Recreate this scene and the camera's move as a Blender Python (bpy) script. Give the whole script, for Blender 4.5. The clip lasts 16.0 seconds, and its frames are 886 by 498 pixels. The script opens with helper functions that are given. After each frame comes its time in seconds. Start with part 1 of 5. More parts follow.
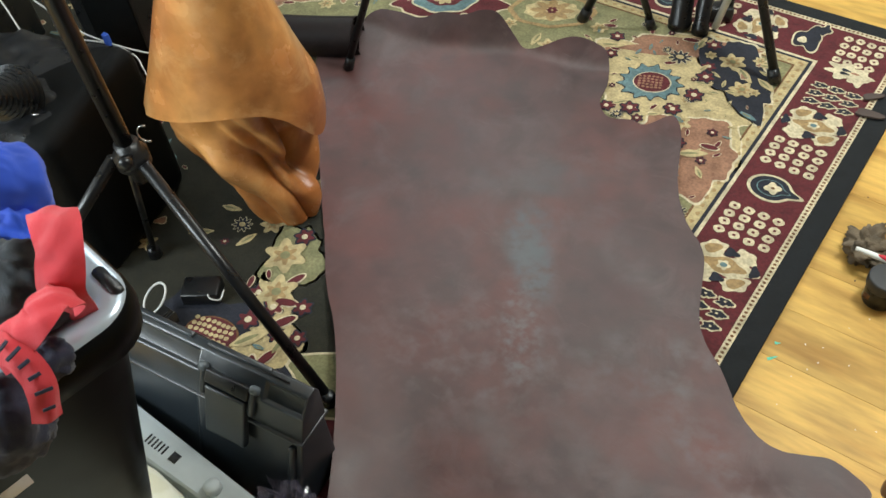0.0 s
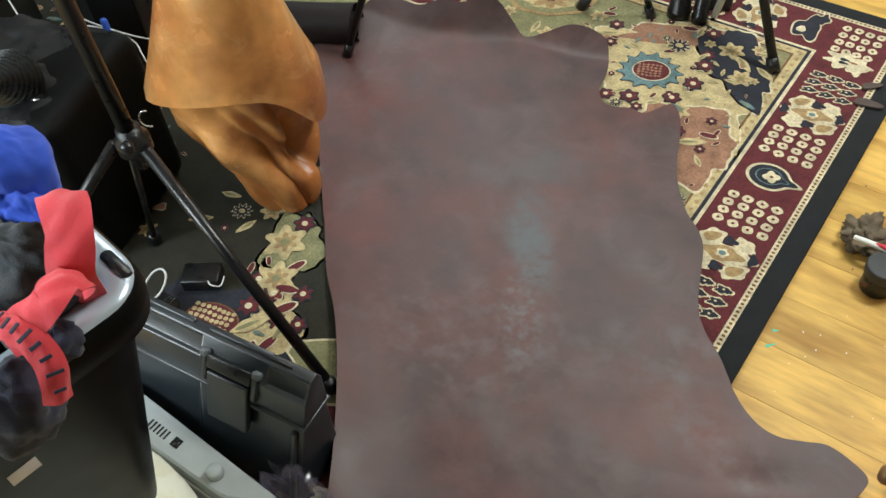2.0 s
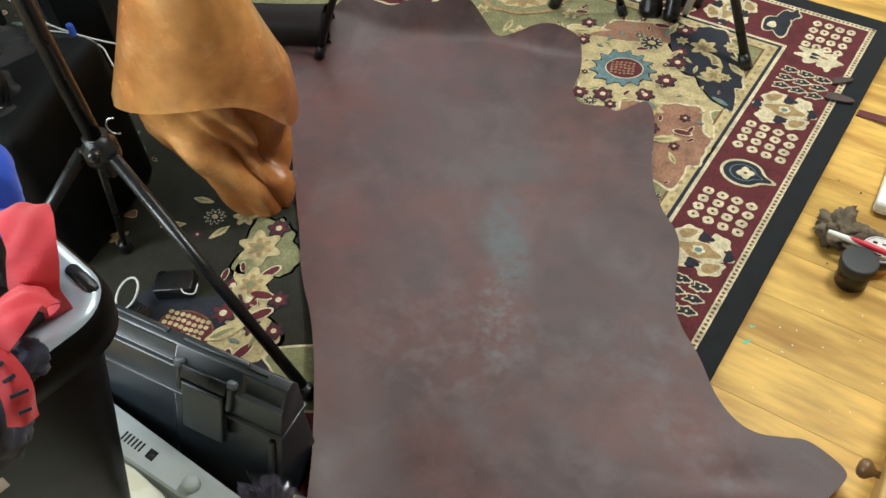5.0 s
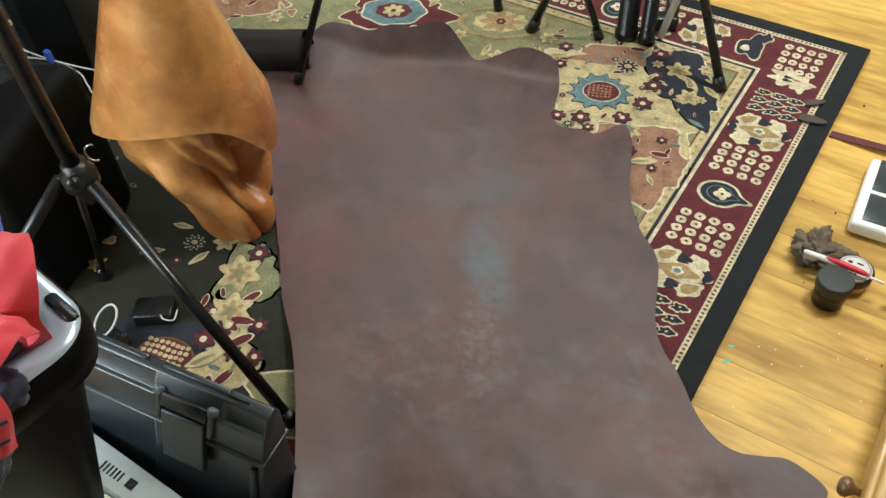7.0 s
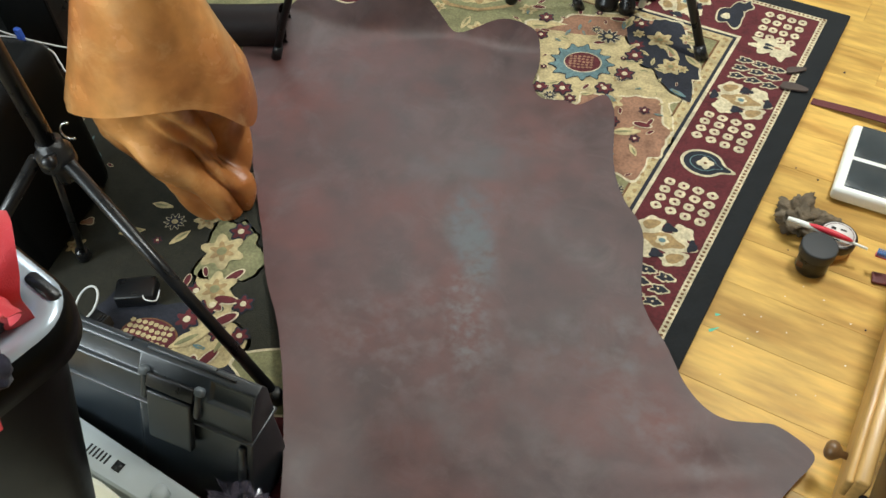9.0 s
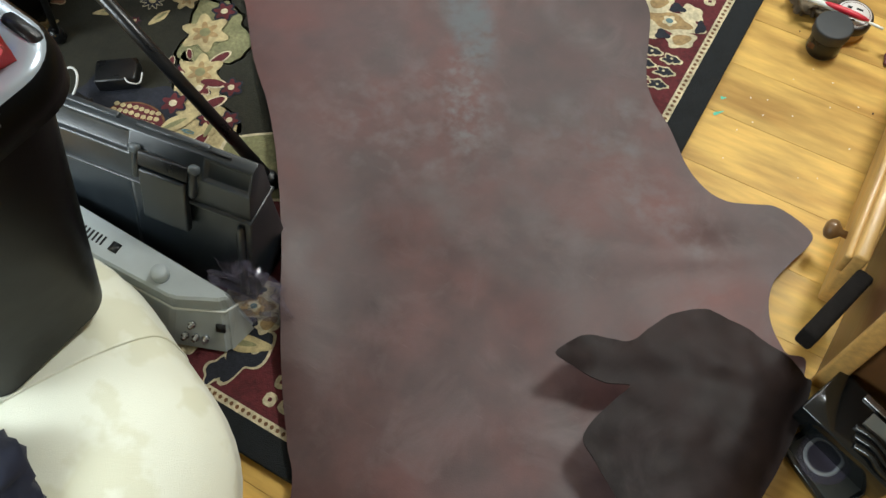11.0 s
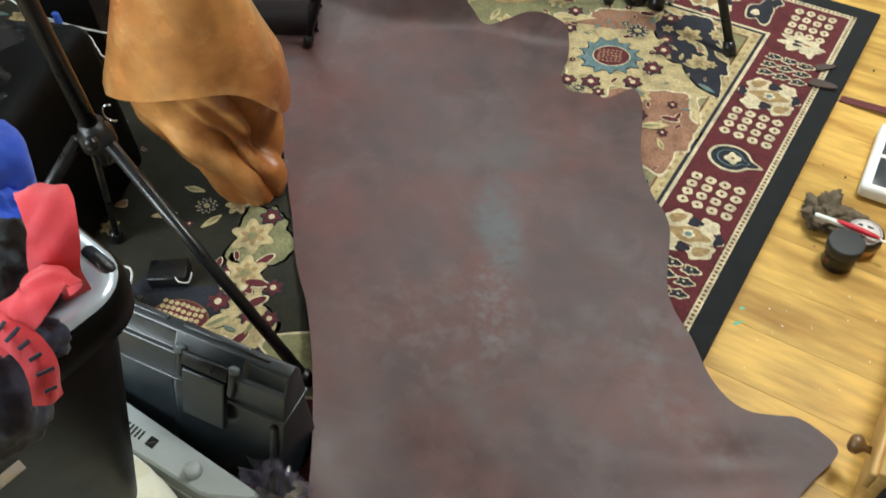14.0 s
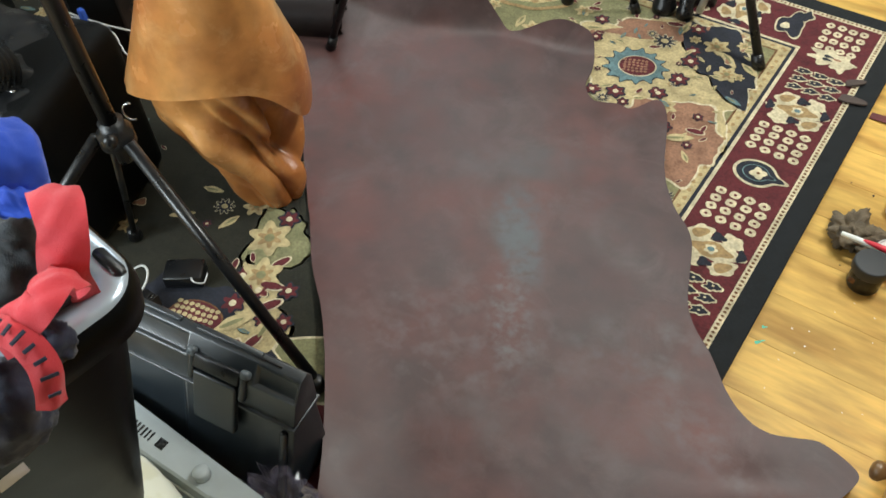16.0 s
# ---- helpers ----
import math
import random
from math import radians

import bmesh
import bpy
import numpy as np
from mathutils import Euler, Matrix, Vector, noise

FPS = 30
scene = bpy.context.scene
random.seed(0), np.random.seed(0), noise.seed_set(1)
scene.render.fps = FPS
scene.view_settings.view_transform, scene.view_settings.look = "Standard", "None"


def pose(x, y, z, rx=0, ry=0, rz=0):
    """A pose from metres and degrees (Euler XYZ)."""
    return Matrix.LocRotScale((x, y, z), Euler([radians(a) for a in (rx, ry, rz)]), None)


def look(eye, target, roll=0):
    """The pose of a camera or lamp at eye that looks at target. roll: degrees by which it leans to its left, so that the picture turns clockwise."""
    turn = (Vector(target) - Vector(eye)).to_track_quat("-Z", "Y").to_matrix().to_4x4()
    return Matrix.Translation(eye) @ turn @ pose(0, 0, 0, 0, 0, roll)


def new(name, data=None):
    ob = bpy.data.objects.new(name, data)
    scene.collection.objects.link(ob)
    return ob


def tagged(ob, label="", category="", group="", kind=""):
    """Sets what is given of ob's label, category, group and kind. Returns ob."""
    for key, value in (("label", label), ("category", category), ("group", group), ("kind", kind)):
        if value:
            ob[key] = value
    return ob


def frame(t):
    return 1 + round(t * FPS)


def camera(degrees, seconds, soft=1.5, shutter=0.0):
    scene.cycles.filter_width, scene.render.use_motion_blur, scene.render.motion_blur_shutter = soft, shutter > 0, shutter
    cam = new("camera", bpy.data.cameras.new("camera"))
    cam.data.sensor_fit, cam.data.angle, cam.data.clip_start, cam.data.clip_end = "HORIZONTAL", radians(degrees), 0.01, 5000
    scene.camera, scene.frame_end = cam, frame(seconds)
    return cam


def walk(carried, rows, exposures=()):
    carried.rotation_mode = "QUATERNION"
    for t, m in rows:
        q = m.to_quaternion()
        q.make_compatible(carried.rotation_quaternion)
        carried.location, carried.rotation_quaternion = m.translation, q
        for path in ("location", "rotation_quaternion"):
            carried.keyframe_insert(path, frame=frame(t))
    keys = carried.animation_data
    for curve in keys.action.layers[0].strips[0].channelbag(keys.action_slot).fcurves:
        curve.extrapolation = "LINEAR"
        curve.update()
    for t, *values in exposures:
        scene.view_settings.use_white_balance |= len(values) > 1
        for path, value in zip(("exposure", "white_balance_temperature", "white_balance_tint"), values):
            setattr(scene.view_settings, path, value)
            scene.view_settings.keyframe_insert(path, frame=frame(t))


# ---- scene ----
cam = camera(54.9, 16.0, shutter=0.4)
PATH = [
    (0, (0.116, -2.035, 1.305), (-0.734, -1.035, -0.204), -6.0),
    (0.5, (0.119, -2.048, 1.305), (-0.719, -1.055, -0.215), -5.2),
    (1, (0.114, -2.048, 1.306), (-0.72, -1.054, -0.216), -5.3),
    (1.5, (0.111, -2.048, 1.303), (-0.716, -1.053, -0.222), -5.5),
    (2, (0.109, -2.047, 1.306), (-0.719, -1.054, -0.221), -5.4),
    (2.5, (0.104, -2.045, 1.305), (-0.731, -1.053, -0.217), -5.4),
    (3, (0.105, -2.042, 1.305), (-0.73, -1.045, -0.214), -5.9),
    (3.5, (0.109, -2.036, 1.302), (-0.712, -1.034, -0.222), -5.9),
    (4, (0.109, -2.036, 1.302), (-0.701, -1.035, -0.229), -5.8),
    (6.5, (0.095, -2.031, 1.301), (-0.66, -0.962, -0.211), -3.4),
    (7, (0.103, -2.035, 1.306), (-0.662, -0.956, -0.195), -3.7),
    (7.5, (0.103, -2.035, 1.3), (-0.671, -0.965, -0.203), -4.2),
    (8, (0.105, -2.031, 1.294), (-0.643, -0.972, -0.229), -4.5),
    (8.2, (0.104, -2.026, 1.295), (-0.626, -0.958, -0.23), -4.2),
    (10.3, (0.08, -2.069, 1.264), (-0.57, -1.101, -0.361), -4.2),
    (10.5, (0.081, -2.071, 1.238), (-0.482, -1.208, -0.477), -3.5),
    (11, (0.079, -2.073, 1.23), (-0.414, -1.296, -0.546), -2.6),
    (11.5, (0.078, -2.071, 1.227), (-0.407, -1.304, -0.555), -2.4),
    (12, (0.079, -2.068, 1.231), (-0.4, -1.293, -0.549), -2.3),
    (12.5, (0.08, -2.067, 1.236), (-0.407, -1.263, -0.53), -1.8),
    (13, (0.089, -2.07, 1.255), (-0.452, -1.19, -0.457), -1.9),
    (13.5, (0.084, -2.072, 1.278), (-0.551, -1.094, -0.347), -2.5),
    (14, (0.083, -2.069, 1.302), (-0.646, -1.028, -0.241), -3.4),
    (14.5, (0.08, -2.057, 1.305), (-0.706, -0.986, -0.19), -3.9),
    (15, (0.081, -2.052, 1.302), (-0.719, -0.976, -0.182), -4.0),
    (15.5, (0.078, -2.051, 1.297), (-0.713, -0.985, -0.199), -3.8),
    (16, (0.075, -2.053, 1.293), (-0.695, -1.03, -0.244), -3.2),
]
walk(cam, [(t, look(eye, target, roll)) for t, eye, target, roll in PATH])

# ---- world, lamps, exposure ----
world = bpy.data.worlds.new("world")
scene.world = world
world.use_nodes = True
world.node_tree.nodes["Background"].inputs[0].default_value = (0.75, 0.85, 1.0, 1)
world.node_tree.nodes["Background"].inputs[1].default_value = 0.25


def area_lamp(name, eye, target, sx, sy, watts, colour):
    d = bpy.data.lights.new(name, "AREA")
    d.shape, d.size, d.size_y, d.energy, d.color = "RECTANGLE", sx, sy, watts, colour
    ob = new(name, d)
    ob.matrix_world = look(eye, target)
    return ob


# No window is in view; lights added to suit highlights on hides and pouf.
area_lamp("unseen_window_light", (-2.5, 0.45, 1.75), (-0.5, -1.1, 0.0), 1.5, 1.2, 24, (0.83, 0.95, 1.0))
area_lamp("unseen_window_light", (-2.45, -2.65, 1.70), (-1.0, -1.4, 0.3), 1.0, 1.0, 16, (0.83, 0.95, 1.0))
area_lamp("unseen_window_light", (-1.45, -3.38, 1.40), (-0.9, -1.6, 0.3), 1.2, 0.9, 72, (0.84, 0.96, 1.0))
# Neither lamp is in view; one overhead source split to balance floor and hide.
area_lamp("unseen_ceiling_light", (0.36, -0.25, 2.42), (0.15, -0.5, 0.0), 0.45, 0.45, 50, (0.955, 1.0, 0.955))
area_lamp("unseen_ceiling_light", (-1.05, 0.30, 2.42), (-0.5, -0.7, 0.0), 1.4, 1.4, 48, (0.955, 1.0, 0.955))
scene.view_settings.exposure = 0.0

# ---- materials ----


def mat(name, colour, rough=0.6, vary=0.25, scale=12.0, bump=0.0, bump_scale=300.0, metal=0.0, second=None, second_scale=4.0,
        second_lo=0.45, second_hi=0.65, sheen=0.0, coat=0.0, spread=0.0, alpha=1.0, trans=0.0, stretch=(1, 1, 1), rough_vary=0.1):
    m = bpy.data.materials.new(name)
    m.use_nodes = True
    nt = m.node_tree
    n, l = nt.nodes, nt.links
    b = n["Principled BSDF"]
    tc = n.new("ShaderNodeTexCoord")
    mp = n.new("ShaderNodeMapping")
    mp.inputs["Scale"].default_value = stretch
    l.new(tc.outputs["Object"], mp.inputs[0])
    if spread:
        off = n.new("ShaderNodeObjectInfo")
        sh = n.new("ShaderNodeVectorMath")
        sh.operation = "MULTIPLY"
        sh.inputs[1].default_value = (37, 53, 19)
        l.new(off.outputs["Random"], sh.inputs[0])
        l.new(sh.outputs[0], mp.inputs["Location"])
    t1 = n.new("ShaderNodeTexNoise")
    t1.inputs["Scale"].default_value, t1.inputs["Detail"].default_value = scale, 6
    l.new(mp.outputs[0], t1.inputs["Vector"])
    ramp = n.new("ShaderNodeMapRange")
    ramp.inputs["From Min"].default_value, ramp.inputs["From Max"].default_value = 0.25, 0.75
    ramp.inputs["To Min"].default_value, ramp.inputs["To Max"].default_value = 1 - vary, 1 + vary
    l.new(t1.outputs[0], ramp.inputs[0])
    col = n.new("ShaderNodeRGB")
    col.outputs[0].default_value = (*colour, 1)
    src = col.outputs[0]
    if second:
        t2 = n.new("ShaderNodeTexNoise")
        t2.inputs["Scale"].default_value, t2.inputs["Detail"].default_value = second_scale, 4
        l.new(mp.outputs[0], t2.inputs["Vector"])
        r2 = n.new("ShaderNodeMapRange")
        r2.inputs["From Min"].default_value, r2.inputs["From Max"].default_value = second_lo, second_hi
        l.new(t2.outputs[0], r2.inputs[0])
        mx = n.new("ShaderNodeMixRGB")
        l.new(r2.outputs[0], mx.inputs[0])
        l.new(src, mx.inputs[1])
        mx.inputs[2].default_value = (*second, 1)
        src = mx.outputs[0]
    hsv = n.new("ShaderNodeHueSaturation")
    l.new(src, hsv.inputs["Color"])
    val = ramp.outputs[0]
    if spread:
        oi = n.new("ShaderNodeObjectInfo")
        r3 = n.new("ShaderNodeMapRange")
        r3.inputs["To Min"].default_value, r3.inputs["To Max"].default_value = 1 - spread, 1 + spread
        l.new(oi.outputs["Random"], r3.inputs[0])
        mu = n.new("ShaderNodeMath")
        mu.operation = "MULTIPLY"
        l.new(val, mu.inputs[0])
        l.new(r3.outputs[0], mu.inputs[1])
        val = mu.outputs[0]
    l.new(val, hsv.inputs["Value"])
    l.new(hsv.outputs[0], b.inputs["Base Color"])
    rr = n.new("ShaderNodeMapRange")
    rr.inputs["To Min"].default_value, rr.inputs["To Max"].default_value = max(rough - rough_vary, 0.02), min(rough + rough_vary, 1)
    l.new(t1.outputs[0], rr.inputs[0])
    l.new(rr.outputs[0], b.inputs["Roughness"])
    b.inputs["Metallic"].default_value = metal
    b.inputs["Sheen Weight"].default_value = sheen
    b.inputs["Coat Weight"].default_value = coat
    b.inputs["Alpha"].default_value = alpha
    b.inputs["Transmission Weight"].default_value = trans
    if bump:
        t3 = n.new("ShaderNodeTexNoise")
        t3.inputs["Scale"].default_value, t3.inputs["Detail"].default_value = bump_scale, 3
        l.new(mp.outputs[0], t3.inputs["Vector"])
        bp = n.new("ShaderNodeBump")
        bp.inputs["Strength"].default_value, bp.inputs["Distance"].default_value = bump, 0.002
        l.new(t3.outputs[0], bp.inputs["Height"])
        l.new(bp.outputs[0], b.inputs["Normal"])
    return m


def wool(name, colour, vary=0.3):
    return mat(name, colour, rough=0.95, vary=vary, second=tuple(c * 0.66 for c in colour), second_scale=26, second_lo=0.42, second_hi=0.7, scale=160, bump=0.8, bump_scale=520, rough_vary=0.03)


W_CREAM = wool("wool_cream", (0.50, 0.40, 0.21))
W_PALE = wool("wool_pale", (0.62, 0.54, 0.36))
W_SALMON = wool("wool_salmon", (0.30, 0.155, 0.095))
W_NAVY = wool("wool_navy", (0.018, 0.02, 0.03))
W_MAROON = wool("wool_maroon", (0.105, 0.016, 0.02))
W_BLACK = wool("wool_black", (0.008, 0.010, 0.012))
W_OLIVE = wool("wool_olive", (0.23, 0.22, 0.11))
W_TEAL = wool("wool_teal", (0.12, 0.20, 0.21))
W_BROWN = wool("wool_brown", (0.16, 0.075, 0.03))
# Dark olive pile, taken darker still to hold the shade beside the bag.
W_DARK_SHADED = wool("wool_dark_olive_shaded", (0.020, 0.019, 0.011))
W_TAN = wool("wool_tan", (0.36, 0.24, 0.11))
BLACK_PLASTIC = mat("black_plastic", (0.008, 0.0085, 0.0095), rough=0.30, vary=0.25, scale=30, bump=0.25, bump_scale=700)
BLACK_METAL = mat("black_metal", (0.006, 0.006, 0.0065), rough=0.30, vary=0.3, scale=40, bump=0.05)
BLACK_NYLON = mat("black_nylon", (0.003, 0.0034, 0.0036), rough=0.42, vary=0.3, scale=60, bump=0.6, bump_scale=900)
BLACK_FOAM = mat("black_foam", (0.012, 0.010, 0.009), rough=0.9, vary=0.3, scale=80, bump=0.8, bump_scale=500)
CASE = mat("case_plastic", (0.014, 0.019, 0.024), rough=0.34, vary=0.2, scale=25, bump=0.12, bump_scale=800)
# Worn pale plastic that also paints in the highlights round the latch.
CASE_EDGE = mat("case_worn_edge_highlight", (0.10, 0.115, 0.125), rough=0.35, vary=0.3, scale=40)
BIN = mat("bin_plastic", (0.003, 0.0032, 0.0034), rough=0.36, vary=0.2, scale=25, bump=0.05, bump_scale=600)
CHROME = mat("brushed_steel", (0.50, 0.58, 0.66), rough=0.24, vary=0.05, scale=12, metal=0.5, rough_vary=0.05)
STEEL = mat("steel", (0.55, 0.56, 0.58), rough=0.25, metal=1.0, vary=0.1)
GREY_PLASTIC = mat("grey_plastic", (0.42, 0.46, 0.47), rough=0.5, vary=0.08, scale=20, bump=0.1)
WHITE_PLASTIC = mat("white_plastic", (0.78, 0.80, 0.76), rough=0.35, vary=0.05, scale=10)
DARK_GLASS = mat("dark_panel", (0.04, 0.05, 0.055), rough=0.22, vary=0.15, scale=15, coat=0.4)
LEATHER_RED = mat("red_leather", (0.10, 0.018, 0.02), rough=0.6, vary=0.25, bump=0.4)
SUEDE = mat("suede_brown", (0.075, 0.055, 0.048), rough=0.9, vary=0.2, bump=0.5, bump_scale=400)
RAG = mat("rag", (0.15, 0.115, 0.075), rough=0.95, vary=0.45, scale=35, bump=0.9, bump_scale=350, second=(0.05, 0.035, 0.02))
RED_CLOTH = mat("red_cloth", (0.62, 0.03, 0.045), rough=0.75, vary=0.15, scale=20, bump=0.5, bump_scale=900, sheen=0.2)
BLUE_CLOTH = mat("blue_cloth", (0.01, 0.07, 0.55), rough=0.75, vary=0.25, scale=20, bump=0.5, bump_scale=900, sheen=0.2)
NAVY_CLOTH = mat("navy_cloth", (0.012, 0.015, 0.035), rough=0.85, vary=0.3, scale=25, bump=0.5, bump_scale=900, sheen=0.15)
GREY_CLOTH = mat("grey_cloth", (0.035, 0.042, 0.05), rough=0.85, vary=0.4, scale=25, bump=0.6, bump_scale=700, sheen=0.15)
CREAM_FABRIC = mat("cream_damask", (0.82, 0.82, 0.68), rough=0.75, vary=0.05, scale=8, bump=0.35, bump_scale=800, second=(0.75, 0.74, 0.57),
                   second_scale=9, second_lo=0.52, second_hi=0.56, sheen=0.2)
# Wall and ceiling greys are kept low to cut bounced light.
WALL = mat("wall_paint", (0.34, 0.32, 0.29), rough=0.85, vary=0.06, scale=3, bump=0.2, bump_scale=150)
CEIL = mat("ceiling_paint", (0.55, 0.54, 0.52), rough=0.9, vary=0.04, scale=3)
OAK = mat("oak_floor", (0.62, 0.385, 0.10), rough=0.46, vary=0.24, scale=9, stretch=(1.3, 7, 7), bump=0.06, bump_scale=60,
          second=(0.40, 0.215, 0.05), second_scale=2.6, second_lo=0.46, second_hi=0.72, spread=0.13, rough_vary=0.12)
OAK_DOOR = mat("oak_door", (0.52, 0.31, 0.10), rough=0.38, vary=0.25, scale=10, stretch=(9, 0.9, 9), coat=0.08)
DARK_WOOD = mat("dark_wood", (0.12, 0.055, 0.02), rough=0.4, vary=0.25, scale=9, stretch=(14, 1.2, 14), coat=0.15)
CABLE_WHITE = mat("white_cable", (0.62, 0.62, 0.6), rough=0.5, vary=0.08)
BLUE_TAPE = mat("blue_strap", (0.03, 0.10, 0.5), rough=0.7, vary=0.2)
AMBER = mat("amber_balm", (0.5, 0.33, 0.17), rough=0.3, vary=0.1, scale=30, coat=0.5)
LABEL_WHITE = mat("white_label", (0.75, 0.72, 0.70), rough=0.4, vary=0.06)
DARK_BROWN = mat("dark_brown_plastic", (0.02, 0.012, 0.01), rough=0.35, vary=0.2)
TEAL_PAINT = mat("teal_paint", (0.1, 0.5, 0.33), rough=0.6, vary=0.2)
WHITE_PAINT = mat("white_paint", (0.8, 0.78, 0.7), rough=0.6, vary=0.1)
FILM = mat("clear_film", (0.20, 0.18, 0.26), rough=0.10, vary=0.1, alpha=0.22, coat=0.5)


for m_, v_ in ((BLACK_NYLON, 0.10), (BIN, 0.10), (BLACK_FOAM, 0.15), (CASE, 0.9), (OAK, 0.25)):
    m_.node_tree.nodes["Principled BSDF"].inputs["Specular IOR Level"].default_value = v_


def leather(name, base, warm, worn, rough):
    """Waxed leather: warm blotches, worn pale bloom, fine grain."""
    m = mat(name, base, rough=rough, vary=0.34, scale=15, bump=0.09, bump_scale=420, second=warm, second_scale=2.6,
            second_lo=0.45, second_hi=0.68, rough_vary=0.14)
    nt = m.node_tree
    n, l = nt.nodes, nt.links
    b = n["Principled BSDF"]
    src = b.inputs["Base Color"].links[0].from_socket
    tc = next(x for x in n if x.type == "TEX_COORD")
    t = n.new("ShaderNodeTexNoise")
    t.inputs["Scale"].default_value, t.inputs["Detail"].default_value, t.inputs["Roughness"].default_value = 8.0, 9, 0.68
    t.inputs["Distortion"].default_value = 0.6
    l.new(tc.outputs["Object"], t.inputs["Vector"])
    r = n.new("ShaderNodeMapRange")
    r.inputs["From Min"].default_value, r.inputs["From Max"].default_value, r.inputs["To Max"].default_value = 0.50, 0.80, 0.70
    l.new(t.outputs[0], r.inputs[0])
    mx = n.new("ShaderNodeMixRGB")
    l.new(r.outputs[0], mx.inputs[0])
    l.new(src, mx.inputs[1])
    mx.inputs[2].default_value = (*worn, 1)
    l.new(mx.outputs[0], b.inputs["Base Color"])
    return m


HIDE = leather("oxblood_leather", (0.064, 0.0365, 0.0355), (0.108, 0.034, 0.029), (0.124, 0.088, 0.086), 0.50)


def wear_and_sheen(m):
    """A rubbed blue-grey patch and fine pale scratches along the hide's middle; lost sheen painted red at the left
    edge.
    """
    nt = m.node_tree
    n, l = nt.nodes, nt.links
    b = n["Principled BSDF"]
    b.inputs["Specular IOR Level"].default_value = 0.43
    src = b.inputs["Base Color"].links[0].from_socket
    tc = next(x for x in n if x.type == "TEX_COORD")

    def tint_patch(src, cx, cy, turn, rx, ry, colour, strength, lo, hi, sc):
        mp = n.new("ShaderNodeMapping")
        mp.vector_type = "TEXTURE"
        mp.inputs["Location"].default_value = (cx, cy, 0.012)
        mp.inputs["Rotation"].default_value = (0, 0, radians(turn))
        mp.inputs["Scale"].default_value = (rx, ry, 0.4)
        l.new(tc.outputs["Object"], mp.inputs[0])
        gr = n.new("ShaderNodeTexGradient")
        gr.gradient_type = "SPHERICAL"
        l.new(mp.outputs[0], gr.inputs[0])
        gm = n.new("ShaderNodeMapRange")
        gm.inputs["From Max"].default_value = 0.45
        l.new(gr.outputs["Fac"], gm.inputs[0])
        nz = n.new("ShaderNodeTexNoise")
        nz.inputs["Scale"].default_value, nz.inputs["Detail"].default_value = sc, 8
        l.new(tc.outputs["Object"], nz.inputs["Vector"])
        nm = n.new("ShaderNodeMapRange")
        nm.inputs["From Min"].default_value, nm.inputs["From Max"].default_value = lo, hi
        nm.inputs["To Max"].default_value = strength
        l.new(nz.outputs[0], nm.inputs[0])
        mu = n.new("ShaderNodeMath")
        mu.operation = "MULTIPLY"
        l.new(gm.outputs[0], mu.inputs[0])
        l.new(nm.outputs[0], mu.inputs[1])
        mx = n.new("ShaderNodeMixRGB")
        l.new(mu.outputs[0], mx.inputs[0])
        l.new(src, mx.inputs[1])
        mx.inputs[2].default_value = (*colour, 1)
        return mx.outputs[0]

    src = tint_patch(src, -0.485, -1.055, -58, 0.115, 0.062, (0.080, 0.090, 0.096), 0.8, 0.25, 0.62, 40)
    src = tint_patch(src, -0.440, -1.115, -50, 0.115, 0.050, (0.085, 0.093, 0.100), 0.8, 0.25, 0.62, 60)
    src = tint_patch(src, -0.375, -1.265, -58, 0.16, 0.05, (0.135, 0.13, 0.13), 0.7, 0.45, 0.7, 45)
    src = tint_patch(src, -0.45, -1.36, 20, 0.30, 0.17, (0.135, 0.112, 0.110), 0.6, 0.48, 0.75, 28)
    src = tint_patch(src, -0.52, -0.885, 30, 0.11, 0.06, (0.07, 0.072, 0.075), 0.6, 0.3, 0.7, 12)
    src = tint_patch(src, -0.14, -1.20, 30, 0.16, 0.10, (0.12, 0.108, 0.108), 0.7, 0.45, 0.75, 25)
    src = tint_patch(src, -0.78, -1.05, -58, 0.5, 0.12, (0.105, 0.032, 0.026), 0.40, 0.3, 0.8, 7)
    # Red left edge paints in the sheen that the tilted leather lacks.
    src = tint_patch(src, -0.60, -1.50, -52, 0.45, 0.12, (0.120, 0.030, 0.022), 0.60, 0.25, 0.8, 7)
    src = tint_patch(src, -0.30, -1.00, -35, 0.16, 0.05, (0.12, 0.100, 0.098), 0.35, 0.42, 0.7, 22)
    src = tint_patch(src, -0.62, -0.95, 60, 0.12, 0.07, (0.100, 0.086, 0.087), 0.45, 0.42, 0.72, 18)
    src = tint_patch(src, -0.20, -1.45, 10, 0.20, 0.11, (0.112, 0.094, 0.092), 0.45, 0.44, 0.72, 20)
    src = tint_patch(src, 0.02, -1.30, -20, 0.16, 0.06, (0.120, 0.110, 0.112), 0.6, 0.44, 0.72, 30)
    for turn, lo in ((-40, 0.70), (25, 0.715), (75, 0.72)):
        mp = n.new("ShaderNodeMapping")
        mp.inputs["Rotation"].default_value = (0, 0, radians(turn))
        mp.inputs["Scale"].default_value = (16, 160, 20)
        l.new(tc.outputs["Object"], mp.inputs[0])
        nz = n.new("ShaderNodeTexNoise")
        nz.inputs["Scale"].default_value, nz.inputs["Detail"].default_value = 1.0, 3
        l.new(mp.outputs[0], nz.inputs["Vector"])
        nm = n.new("ShaderNodeMapRange")
        nm.inputs["From Min"].default_value, nm.inputs["From Max"].default_value, nm.inputs["To Max"].default_value = lo, lo + 0.05, 0.10
        l.new(nz.outputs[0], nm.inputs[0])
        mx = n.new("ShaderNodeMixRGB")
